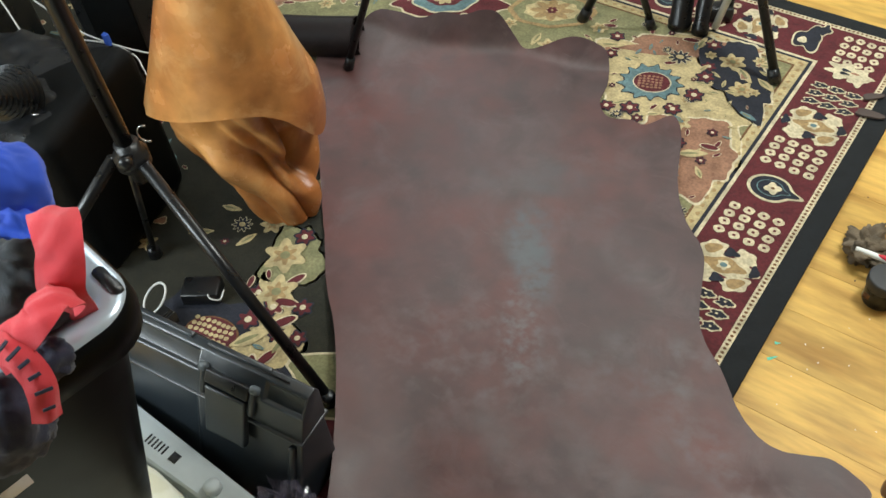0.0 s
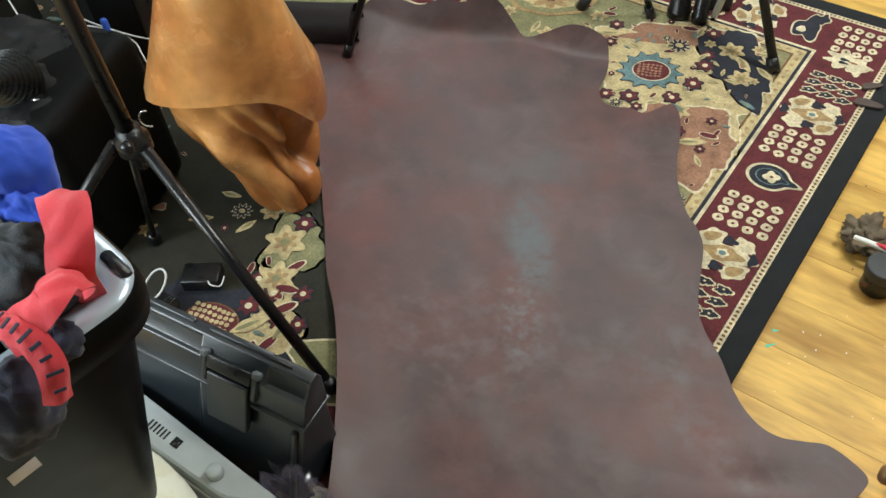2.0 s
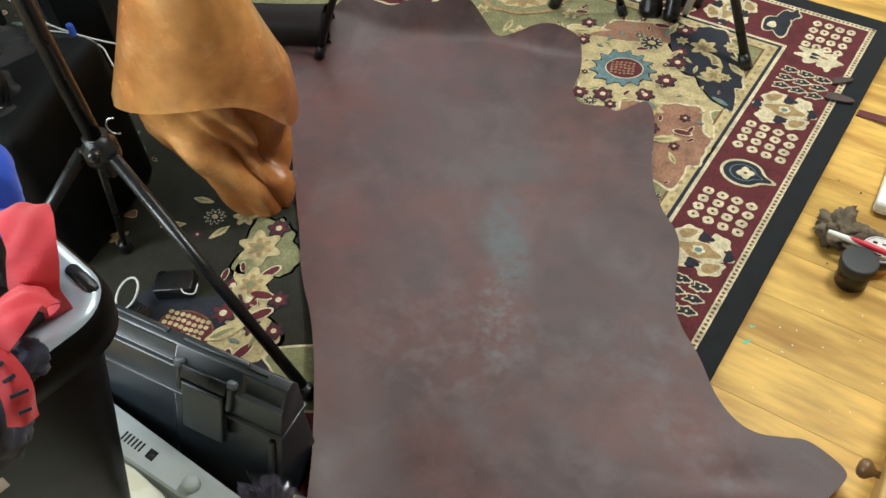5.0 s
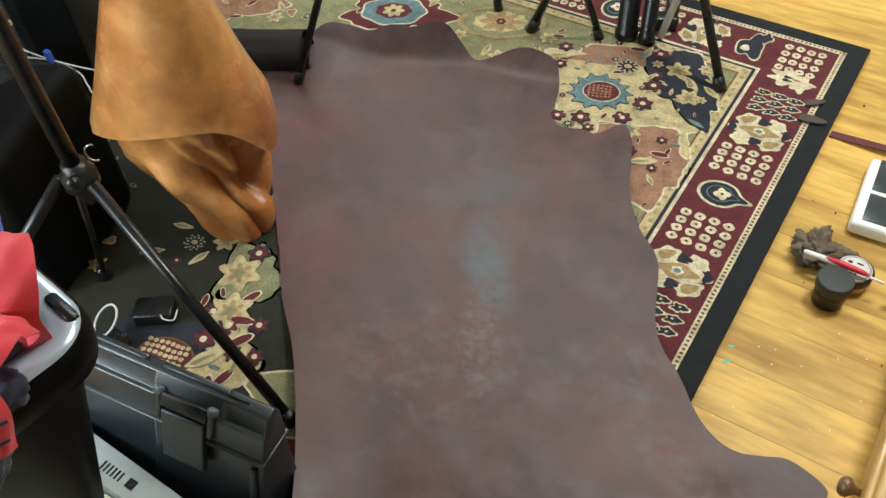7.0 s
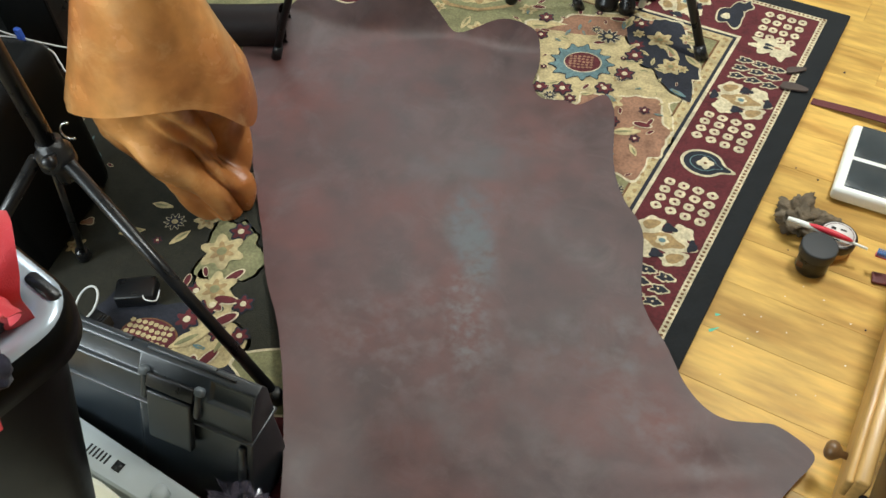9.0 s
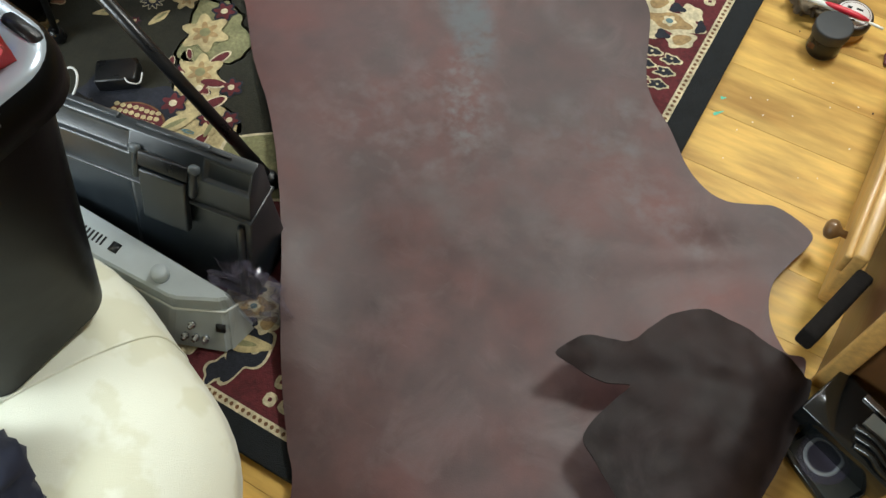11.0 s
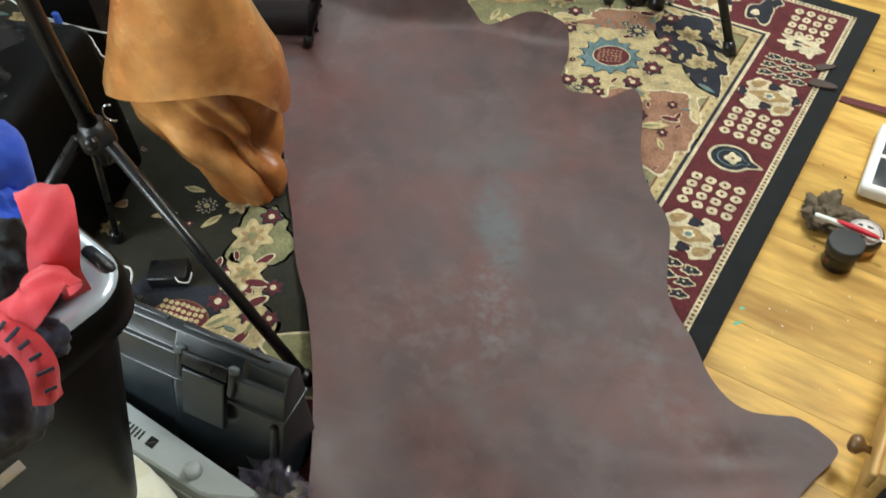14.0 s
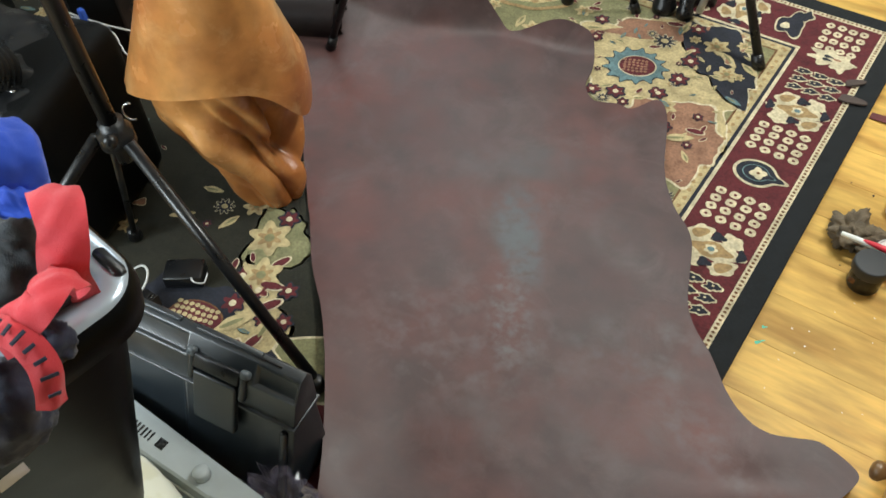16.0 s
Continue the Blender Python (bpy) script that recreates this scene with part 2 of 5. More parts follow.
        l.new(nm.outputs[0], mx.inputs[0])
        l.new(src, mx.inputs[1])
        mx.inputs[2].default_value = (0.22, 0.18, 0.17, 1)
        src = mx.outputs[0]
    l.new(src, b.inputs["Base Color"])


wear_and_sheen(HIDE)
FLESH = leather("leather_flesh_side", (0.011, 0.0068, 0.0066), (0.021, 0.011, 0.010), (0.040, 0.030, 0.030), 0.6)
FLESH.node_tree.nodes["Principled BSDF"].inputs["Specular IOR Level"].default_value = 0.22
CUT_EDGE = mat("cut_leather_edge", (0.16, 0.10, 0.085), rough=0.8, vary=0.3, scale=60)
TAN = leather("tan_leather", (0.76, 0.37, 0.115), (0.36, 0.12, 0.032), (0.80, 0.47, 0.20), 0.24)
TAN.node_tree.nodes["Principled BSDF"].inputs["Coat Weight"].default_value = 0.4
TAN.node_tree.nodes["Principled BSDF"].inputs["Coat Roughness"].default_value = 0.32

# ---- mesh helpers ----


def mesh_of(name, bm, material, smooth=True):
    me = bpy.data.meshes.new(name)
    bmesh.ops.recalc_face_normals(bm, faces=bm.faces)
    bm.to_mesh(me)
    bm.free()
    for mt in material if isinstance(material, (list, tuple)) else (material,):
        me.materials.append(mt)
    for p in me.polygons:
        p.use_smooth = smooth
    return me


def part(name, bm, material, parent=None, label="", smooth=True):
    ob = new(name, mesh_of(name, bm, material, smooth))
    if parent:
        ob.parent = parent
    if label:
        ob["label"] = label
    return ob


def thing(name, label, category, m=None, group="", kind=""):
    ob = new(name)
    ob.empty_display_size = 0.05
    if m is not None:
        ob.matrix_world = m
    return tagged(ob, label, category, group, kind)


def box(bm, c, s, m=None, bevel=0.0, seg=2):
    r = bmesh.ops.create_cube(bm, size=1.0)
    vs = r["verts"]
    bmesh.ops.scale(bm, vec=s, verts=vs)
    if bevel:
        es = list({e for v in vs for e in v.link_edges})
        rb = bmesh.ops.bevel(bm, geom=es, offset=bevel, segments=seg, affect="EDGES", profile=0.5)
        vs = list({v for f in rb["faces"] for v in f.verts} | {v for v in vs if v.is_valid})
    bmesh.ops.translate(bm, vec=c, verts=vs)
    if m is not None:
        bmesh.ops.transform(bm, matrix=m, verts=vs)
    return vs


def lathe(bm, profile, m=None, seg=32, caps=True):
    rings = []
    for r, z in profile:
        rings.append([bm.verts.new((r * math.cos(2 * math.pi * i / seg), r * math.sin(2 * math.pi * i / seg), z)) for i in range(seg)])
    for a, b in zip(rings, rings[1:]):
        for i in range(seg):
            bm.faces.new((a[i], a[(i + 1) % seg], b[(i + 1) % seg], b[i]))
    if caps:
        bm.faces.new(rings[0][::-1])
        bm.faces.new(rings[-1])
    vs = [v for r in rings for v in r]
    if m is not None:
        bmesh.ops.transform(bm, matrix=m, verts=vs)
    return vs


def spline(pts, n=6, closed=False):
    pts = [Vector(p) for p in pts]
    out, k = [], len(pts)
    for i in range(k if closed else k - 1):
        p0 = pts[(i - 1) % k] if closed or i else pts[0]
        p1, p2 = pts[i], pts[(i + 1) % k]
        p3 = pts[(i + 2) % k] if closed or i + 2 < k else pts[-1]
        for j in range(n):
            t = j / n
            out.append(0.5 * (2 * p1 + (p2 - p0) * t + (2 * p0 - 5 * p1 + 4 * p2 - p3) * t * t + (3 * p1 - p0 - 3 * p2 + p3) * t ** 3))
    if not closed:
        out.append(pts[-1])
    return out


def tube(bm, pts, radius, seg=10, taper=None, cap=True):
    pts = [Vector(p) for p in pts]
    rings, up = [], Vector((0.13, 0.21, 1)).normalized()
    for i, p in enumerate(pts):
        d = (pts[min(i + 1, len(pts) - 1)] - pts[max(i - 1, 0)]).normalized()
        a = d.cross(up)
        if a.length < 1e-3:
            a = d.cross(Vector((1, 0, 0)))
        a.normalize()
        b = d.cross(a)
        r = radius * (taper(i / (len(pts) - 1)) if taper else 1)
        rings.append([bm.verts.new(p + r * (math.cos(2 * math.pi * k / seg) * a + math.sin(2 * math.pi * k / seg) * b)) for k in range(seg)])
    for a, b in zip(rings, rings[1:]):
        for i in range(seg):
            bm.faces.new((a[i], a[(i + 1) % seg], b[(i + 1) % seg], b[i]))
    if cap:
        bm.faces.new(rings[0][::-1])
        bm.faces.new(rings[-1])


def rod(bm, a, b, r0, r1=None, seg=14):
    a, b = Vector(a), Vector(b)
    q = (b - a).to_track_quat("Z", "Y").to_matrix().to_4x4()
    return lathe(bm, [(r0, 0), (r1 if r1 is not None else r0, (b - a).length)], Matrix.Translation(a) @ q, seg)


def grid(bm, fn, nu, nv, close_u=False):
    vs = [[bm.verts.new(fn(i / nu, j / nv)) for i in range(nu + (0 if close_u else 1))] for j in range(nv + 1)]
    w = len(vs[0])
    for j in range(nv):
        for i in range(nu):
            bm.faces.new((vs[j][i], vs[j][(i + 1) % w], vs[j + 1][(i + 1) % w], vs[j + 1][i]))
    return vs


def solid(ob, t, offset=-1.0):
    md = ob.modifiers.new("thickness", "SOLIDIFY")
    md.thickness, md.offset = t, offset
    es = ob.modifiers.new("crisp_edge", "EDGE_SPLIT")
    es.split_angle = radians(50)
    return ob


def loft(bm, loops, close=True, cap0=False, cap1=False):
    rings = [[bm.verts.new(p) for p in lp] for lp in loops]
    k = len(rings[0])
    for a, b in zip(rings, rings[1:]):
        for i in range(k):
            bm.faces.new((a[i], a[(i + 1) % k], b[(i + 1) % k], b[i]))
    if cap0:
        bm.faces.new(rings[0][::-1])
    if cap1:
        bm.faces.new(rings[-1])


# ---- the room ----
FLOOR_Z = -0.012
X0, X1, Y0, Y1, CEIL_Z = -2.6, 2.0, -3.5, 1.9, 2.5
bm = bmesh.new()
box(bm, ((X0 + X1) / 2, (Y0 + Y1) / 2, FLOOR_Z - 0.056), (X1 - X0 + 0.4, Y1 - Y0 + 0.4, 0.1))
tagged(part("floor", bm, OAK), "golden oak strip floor with worn varnish", "floor", kind="structure")
floor_ob = bpy.data.objects["floor"]
# Unseen walls and ceiling, added to close the room.
for nm, c, s in (("wall_west", (X0 - 0.05, (Y0 + Y1) / 2, CEIL_Z / 2), (0.1, Y1 - Y0, CEIL_Z)),
                 ("wall_east", (X1 + 0.05, (Y0 + Y1) / 2, CEIL_Z / 2), (0.1, Y1 - Y0, CEIL_Z)),
                 ("wall_north", ((X0 + X1) / 2, Y1 + 0.05, CEIL_Z / 2), (X1 - X0 + 0.2, 0.1, CEIL_Z)),
                 ("wall_south", ((X0 + X1) / 2, Y0 - 0.05, CEIL_Z / 2), (X1 - X0 + 0.2, 0.1, CEIL_Z))):
    bm = bmesh.new()
    box(bm, c, s)
    tagged(part(nm, bm, WALL, smooth=False), "plain painted room wall, out of view", "wall", kind="structure")
bm = bmesh.new()
box(bm, ((X0 + X1) / 2, (Y0 + Y1) / 2, CEIL_Z + 0.05), (X1 - X0 + 0.2, Y1 - Y0 + 0.2, 0.1))
tagged(part("ceiling", bm, CEIL, smooth=False), "plain ceiling, out of view", "ceiling", kind="structure")

# ---- the rug ----
RUG_X, RUG_Y = -2.5, -1.968
BLK, BEAD, BAND, LINE, GUARD = 0.046, 0.060, 0.208, 0.216, 0.248
rug = thing("rug", "oriental wool rug with maroon border and gold field", "rug")


def flat(bm, pts, z):
    bm.faces.new([bm.verts.new((p[0], p[1], z)) for p in pts])


def frame_band(bm, a, b, z):
    """A band round the rug between the insets a and b."""
    o = [(-a, -a), (-a, RUG_Y + a), (RUG_X + a, RUG_Y + a), (RUG_X + a, -a)]
    i = [(-b, -b), (-b, RUG_Y + b), (RUG_X + b, RUG_Y + b), (RUG_X + b, -b)]
    for k in range(4):
        flat(bm, [o[k], o[(k + 1) % 4], i[(k + 1) % 4], i[k]], z)


bm = bmesh.new()
box(bm, (RUG_X / 2, RUG_Y / 2, -0.0055), (-RUG_X, -RUG_Y, 0.011), bevel=0.003)
part("base", bm, W_BLACK, rug, "black outer border of the pile")
for nm, a, b, z, mt in (("bead_stripe", BLK, BEAD, 0.0004, W_PALE), ("border_band", BEAD, BAND, 0.0005, W_MAROON),
                        ("white_line", BAND, LINE, 0.0006, W_PALE), ("dark_line", LINE, LINE + 0.008, 0.0007, W_NAVY),
                        ("guard_stripe", LINE + 0.008, GUARD, 0.0006, W_CREAM), ("inner_line", GUARD, GUARD + 0.005, 0.0007, W_BROWN)):
    bm = bmesh.new()
    frame_band(bm, a, b, z)
    part(nm, bm, mt, rug)
bm = bmesh.new()
g = GUARD + 0.005
flat(bm, [(-g, -g), (-g, RUG_Y + g), (RUG_X + g, RUG_Y + g), (RUG_X + g, -g)], 0.0005)
part("field", bm, W_OLIVE, rug, "olive gold pile field")


def blob(bm, cx, cy, rx, ry, z, rot=0.0, n=28, waves=((5, 0.08, 0.0),)):
    pts = []
    for i in range(n):
        a = 2 * math.pi * i / n
        k = 1 + sum(w * math.cos(f * a + p) for f, w, p in waves)
        x, y = rx * k * math.cos(a), ry * k * math.sin(a)
        pts.append((cx + x * math.cos(rot) - y * math.sin(rot), cy + x * math.sin(rot) + y * math.cos(rot)))
    flat(bm, pts, z)


def beads():
    bm = bmesh.new()
    c, step = (BLK + BEAD) / 2, 0.0105
    for k in range(int(-RUG_Y / step) - 8):
        blob(bm, -c, -0.05 - k * step, 0.0036, 0.0032, 0.0009, n=8, waves=())
    for k in range(int(-RUG_X / step) - 8):
        for y in (-c, RUG_Y + c):
            blob(bm, -0.05 - k * step, y, 0.0032, 0.0036, 0.0009, n=8, waves=())
    part("bead", bm, W_BROWN, rug, "row of brown beads")["kind"] = "stuff"
    bm = bmesh.new()
    c, step = (LINE + 0.008 + GUARD) / 2, 0.026
    for k in range(60):
        blob(bm, -c + random.uniform(-.003, .003), -0.24 - k * step, 0.0045, 0.006, 0.0010, n=10, waves=((3, 0.2, k),))
    for k in range(85):
        blob(bm, -0.24 - k * step, -c, 0.006, 0.0045, 0.0010, n=10, waves=((3, 0.2, k),))
    part("guard_dot", bm, W_TAN, rug)["kind"] = "stuff"


beads()
# motif meshes, each drawn round its own origin, y along the border
MOTIF = {}


PIECE = {"circle_block": "circle", "sprig_block": "sprig", "palmette": "palmette_petal", "leaf_flower": "flower_lobe", "scroll": "scroll_lobe"}


def motif(name, layers):
    """layers: (material, function that draws into a bmesh at a height). Every piece becomes a mesh of its own."""
    MOTIF[name] = []
    for k, (mt, draw) in enumerate(layers):
        bm = bmesh.new()
        draw(bm, 0.0011 + 0.0004 * k)
        pieces = []
        for f in bm.faces:
            me = bpy.data.meshes.new(name)
            me.from_pydata([v.co[:] for v in f.verts], [], [list(range(len(f.verts)))])
            me.materials.append(mt)
            if me.polygons[0].normal.z < 0:
                me.flip_normals()
            pieces.append(me)
        bm.free()
        MOTIF[name].append(pieces)


def put(name, x, y, rot=0.0, s=1.0, dz=0.0):
    m = pose(x, y, dz, 0, 0, rot) @ Matrix.Scale(s, 4)
    top = None
    for k, pieces in enumerate(MOTIF[name]):
        for me in pieces:
            ob = new(PIECE.get(name, name) if not top else "inlay", me)
            if top:
                ob.parent = top
            else:
                ob.parent = rug
                ob.matrix_local = m
                if k == 0 and len(pieces) == 1:
                    top = ob


def draw_circles(r, cols, rows, dx, dy):
    def f(bm, z):
        for i in range(cols):
            for j in range(rows):
                x, y = (i - (cols - 1) / 2) * dx, (j - (rows - 1) / 2) * dy
                blob(bm, x + math.sin(7 * i + 3 * j) * .0012, y + math.cos(5 * i + j) * .0012, r, r * 0.92, z, n=12, waves=((4, 0.07, i + j),))
    return f


motif("circle_block", [(W_PALE, draw_circles(0.0118, 4, 4, 0.031, 0.0262)), (W_MAROON, draw_circles(0.0036, 4, 4, 0.031, 0.0262))])


def petals(n, r0, r1, w, z0=0.0, rot=0.0, sx=1.0):
    def f(bm, z):
        for k in range(n):
            a = 2 * math.pi * k / n + rot
            c, s = math.cos(a), math.sin(a)
            m = (r0 + r1) / 2
            pts = []
            for i in range(10):
                b = 2 * math.pi * i / 10
                x, y = m + (r1 - r0) / 2 * math.cos(b), w * math.sin(b) * (1.15 - 0.3 * math.cos(b))
                pts.append((sx * (x * c - y * s), x * s + y * c))
            flat(bm, pts, z + 0.00002 * k)
    return f


def shape(rx, ry, waves, n=40, cx=0, cy=0, rot=0):
    return lambda bm, z: blob(bm, cx, cy, rx, ry, z, rot, n, waves)


def many(*fs):
    def f(bm, z):
        for k, g in enumerate(fs):
            g(bm, z + 0.00003 * k)
    return f


def drop(k, z0=0.0):
    """A drop shape with a nipped point towards the rug's outer edge."""
    def f(bm, z):
        pts = []
        for i in range(48):
            a = 2 * math.pi * i / 48
            d = min(a, 2 * math.pi - a)
            x = 0.049 * math.cos(a) + 0.022 * math.exp(-(d / 0.30) ** 2)
            y = 0.040 * math.sin(a) * (1 - 0.28 * math.exp(-((d - 0.45) / 0.35) ** 2))
            pts.append((x * k - 0.004, y * k))
        flat(bm, pts, z)
    return f


motif("medallion", [(W_PALE, drop(1.0)), (W_NAVY, drop(0.86)), (W_TEAL, drop(0.60)), (W_NAVY, drop(0.55)), (W_PALE, petals(4, 0.001, 0.019, 0.0075, rot=0.4)), (W_BROWN, shape(0.004, 0.004, ()))])
motif("palmette", [(W_PALE, many(shape(0.058, 0.030, ((6, 0.14, 0.4), (2, 0.1, 0))), shape(0.028, 0.020, ((5, 0.12, 0),), cx=-0.030, cy=0.036, rot=0.6),
                                 shape(0.028, 0.020, ((5, 0.12, 0),), cx=0.032, cy=-0.036, rot=0.6), shape(0.024, 0.018, ((5, 0.12, 0),), cx=0.034, cy=0.034, rot=-0.5),
                                 shape(0.024, 0.018, ((5, 0.12, 0),), cx=-0.034, cy=-0.036, rot=-0.5))),
                   (W_TAN, many(shape(0.040, 0.019, ((4, 0.15, 0.4),)), shape(0.018, 0.012, ((3, 0.1, 0),), cx=-0.030, cy=0.036, rot=0.6),
                                shape(0.018, 0.012, ((3, 0.1, 0),), cx=0.032, cy=-0.036, rot=0.6))),
                   (W_NAVY, many(shape(0.014, 0.011, ((3, 0.25, 0.4),), cx=0.006, cy=0.036), shape(0.013, 0.011, ((3, 0.25, 0.4),), cx=-0.004, cy=-0.036),
                                 shape(0.009, 0.016, ((3, 0.2, 0.4),), cx=0.058, cy=0.004), shape(0.009, 0.016, ((3, 0.2, 0.4),), cx=-0.060, cy=0.0))),
                   (W_PALE, petals(5, 0.001, 0.014, 0.005)), (W_TEAL, shape(0.007, 0.006, ()))])


def draw_sprigs(grow):
    def f(bm, z):
        for i in range(3):
            for j in range(3):
                x, y = (i - 1) * 0.038, (j - 1) * 0.032 + 0.004 * math.sin(3 * i)
                blob(bm, x, y, 0.0135 + grow, 0.0085 + grow, z, 0.25, 24, ((5, 0.22, j), (3, 0.15, 1.0)))
                blob(bm, x + 0.011, y + 0.002, 0.006 + grow, 0.006 + grow, z + 0.00004, 0.5, 12, ((3, 0.3, 1.0),))
    return f


motif("sprig_block", [(W_PALE, draw_sprigs(0.0036)), (W_NAVY, draw_sprigs(0.0)), (W_PALE, draw_circles(0.0028, 3, 3, 0.038, 0.032))])
motif("leaf_flower", [(W_PALE, many(shape(0.048, 0.030, ((7, 0.24, 0.5), (3, 0.1, 0))), shape(0.022, 0.034, ((5, 0.2, 0),), cx=0.028, cy=-0.008))),
                      (W_NAVY, many(shape(0.011, 0.005, ((3, 0.2, 0),), cx=-0.006, cy=0.004), shape(0.011, 0.005, ((3, 0.2, 0),), cx=-0.006, cy=-0.009))),
                      (W_SALMON, shape(0.010, 0.004, (), cx=0.016))])
motif("scroll", [(W_PALE, many(shape(0.052, 0.034, ((3, 0.22, 0.6), (5, 0.12, 0))), shape(0.026, 0.016, ((4, 0.2, 0),), cx=0.052, cy=-0.022))),
                 (W_NAVY, many(shape(0.047, 0.030, ((3, 0.22, 0.6), (5, 0.12, 0))), shape(0.021, 0.012, ((4, 0.2, 0),), cx=0.052, cy=-0.022))),
                 (W_PALE, shape(0.013, 0.011, ((3, 0.1, 0),), cx=-0.012, cy=0.012))])
ROWS_Y = [("leaf_flower", -0.215), ("sprig_block", -0.325), ("palmette", -0.437), ("circle_block", -0.553), ("medallion", -0.668), ("circle_block", -0.790),
          ("palmette", -0.912), ("sprig_block", -1.026), ("leaf_flower", -1.130), ("circle_block", -1.236), ("medallion", -1.350), ("circle_block", -1.470),
          ("palmette", -1.590), ("sprig_block", -1.700)]
XB = -(BEAD + BAND) / 2
for k, (nm, y) in enumerate(ROWS_Y):
    put(nm, XB, y, 0 if nm != "palmette" else 8)
for k in range(17):
    nm = ("circle_block", "scroll", "palmette", "circle_block", "medallion", "circle_block", "palmette", "sprig_block", "leaf_flower")[k % 9]
    put(nm, -0.135 - 0.122 * k, XB, 90)
    put(nm, -0.32 - 0.118 * k, RUG_Y - XB, -90)

# field grounds with pale outlines, then flowers
def ground(name, mt, cx, cy, rx, ry, rot, waves, dz):
    for kk, (grow, m2) in enumerate(((0.006, W_PALE), (0.0, mt))):
        bm = bmesh.new()
        blob(bm, cx, cy, rx + grow, ry + grow, 0.0007 + dz + 0.0002 * kk, rot, 90, waves)
        part(name, bm, m2, rug)


WV = ((3, 0.12, 0.4), (5, 0.09, 1.2), (9, 0.06, 0.3), (17, 0.03, 2))
ground("gold_ground", W_CREAM, -0.45, -0.47, 0.23, 0.165, -0.6, WV, 0.0)
ground("salmon_ground", W_SALMON, -0.50, -0.315, 0.15, 0.04, 0.45, WV, 0.00010)
ground("navy_ground", W_NAVY, -0.350, -0.350, 0.150, 0.072, -0.85, WV, 0.00020)
ground("salmon_ground", W_SALMON, -0.335, -0.655, 0.125, 0.105, -0.9, WV, 0.00025)
ground("salmon_ground", W_SALMON, -1.60, -0.62, 0.16, 0.11, 0.4, WV, 0.0)
ground("maroon_ground", W_MAROON, -1.13, -0.44, 0.14, 0.085, 0.4, WV, 0.00005)
# Dark pile with the shade round stand and bag painted into its colour.
ground("dark_shaded_ground", W_DARK_SHADED, -1.05, -1.40, 0.42, 0.36, 0.3, WV, -0.00015)
ground("dark_shaded_ground", W_DARK_SHADED, -1.85, -1.15, 0.5, 0.45, 0.3, WV, -0.00012)
ground("navy_ground", W_NAVY, -0.86, -1.62, 0.16, 0.12, 0.3, WV, 0.0)
ground("gold_ground", W_CREAM, -0.78, -1.53, 0.055, 0.12, 0.5, ((3, 0.25, 0.4), (5, 0.16, 1.2), (9, 0.12, 0.3), (17, 0.05, 2)), 0.00005)
ground("gold_ground", W_OLIVE, -0.86, -1.36, 0.06, 0.09, 0.5, WV, 0.00005)
ground("maroon_ground", W_MAROON, -0.56, -1.70, 0.18, 0.10, 0.2, WV, 0.0)
ground("salmon_ground", W_SALMON, -1.55, -1.05, 0.25, 0.2, 0.2, WV, 0.0)
motif("sunflower", [(W_NAVY, shape(0.0735, 0.066, ((13, 0.11, 0), (26, 0.04, 0.5), (3, 0.04, 1)), n=150)), (W_TEAL, shape(0.0700, 0.0630, ((13, 0.12, 0), (26, 0.04, 0.5), (3, 0.04, 1)), n=150)),
                    (W_PALE, shape(0.0475, 0.0405, ((1, 0.10, 0),))), (W_MAROON, shape(0.0445, 0.0378, ((1, 0.10, 0),))), (W_SALMON, draw_circles(0.0042, 6, 5, 0.0105, 0.0105))])
motif("rosette", [(W_NAVY, shape(0.0185, 0.0185, ((6, 0.18, 0),))), (W_MAROON, shape(0.0140, 0.0140, ((6, 0.28, 0),))), (W_PALE, shape(0.0055, 0.0055, ()))])
motif("pale_rosette", [(W_CREAM, shape(0.023, 0.023, ((6, 0.24, 0),))), (W_TAN, shape(0.012, 0.012, ((6, 0.35, 0),))), (W_OLIVE, shape(0.006, 0.006, ()))])
motif("daisy", [(W_PALE, shape(0.026, 0.024, ((10, 0.24, 0),), n=80)), (W_NAVY, shape(0.022, 0.020, ((10, 0.34, 0),), n=80)), (W_CREAM, shape(0.010, 0.008, ()))])
motif("leaf", [(W_CREAM, shape(0.024, 0.0085, ((1, 0.2, 0), (4, 0.1, 0)))), (W_OLIVE, shape(0.015, 0.003, ()))])
motif("dark_leaf", [(W_PALE, shape(0.0185, 0.0080, ((1, 0.2, 0),))), (W_MAROON, shape(0.016, 0.006, ((1, 0.2, 0),)))])
motif("salmon_bud", [(W_PALE, shape(0.0165, 0.012, ((3, 0.2, 0),))), (W_SALMON, shape(0.014, 0.0095, ((3, 0.2, 0),)))])
motif("teal_leaf", [(W_TEAL, shape(0.022, 0.007, ((1, 0.2, 0), (5, 0.1, 0)))), (W_OLIVE, shape(0.012, 0.0025, ()))])
motif("pineapple", [(W_BROWN, shape(0.058, 0.040, ((1, 0.1, 0),))), (W_MAROON, shape(0.054, 0.037, ((1, 0.1, 0),))), (W_CREAM, draw_circles(0.0052, 8, 5, 0.0118, 0.0130))])
motif("oval_wreath", [(W_TAN, shape(0.115, 0.075, ((8, 0.03, 0),))), (W_OLIVE, shape(0.100, 0.064, ((8, 0.03, 0),))), (W_CREAM, shape(0.072, 0.046, ((9, 0.06, 0),))),
                      (W_TAN, petals(8, 0.012, 0.050, 0.009, sx=1.2)), (W_MAROON, petals(6, 0.003, 0.016, 0.005))])
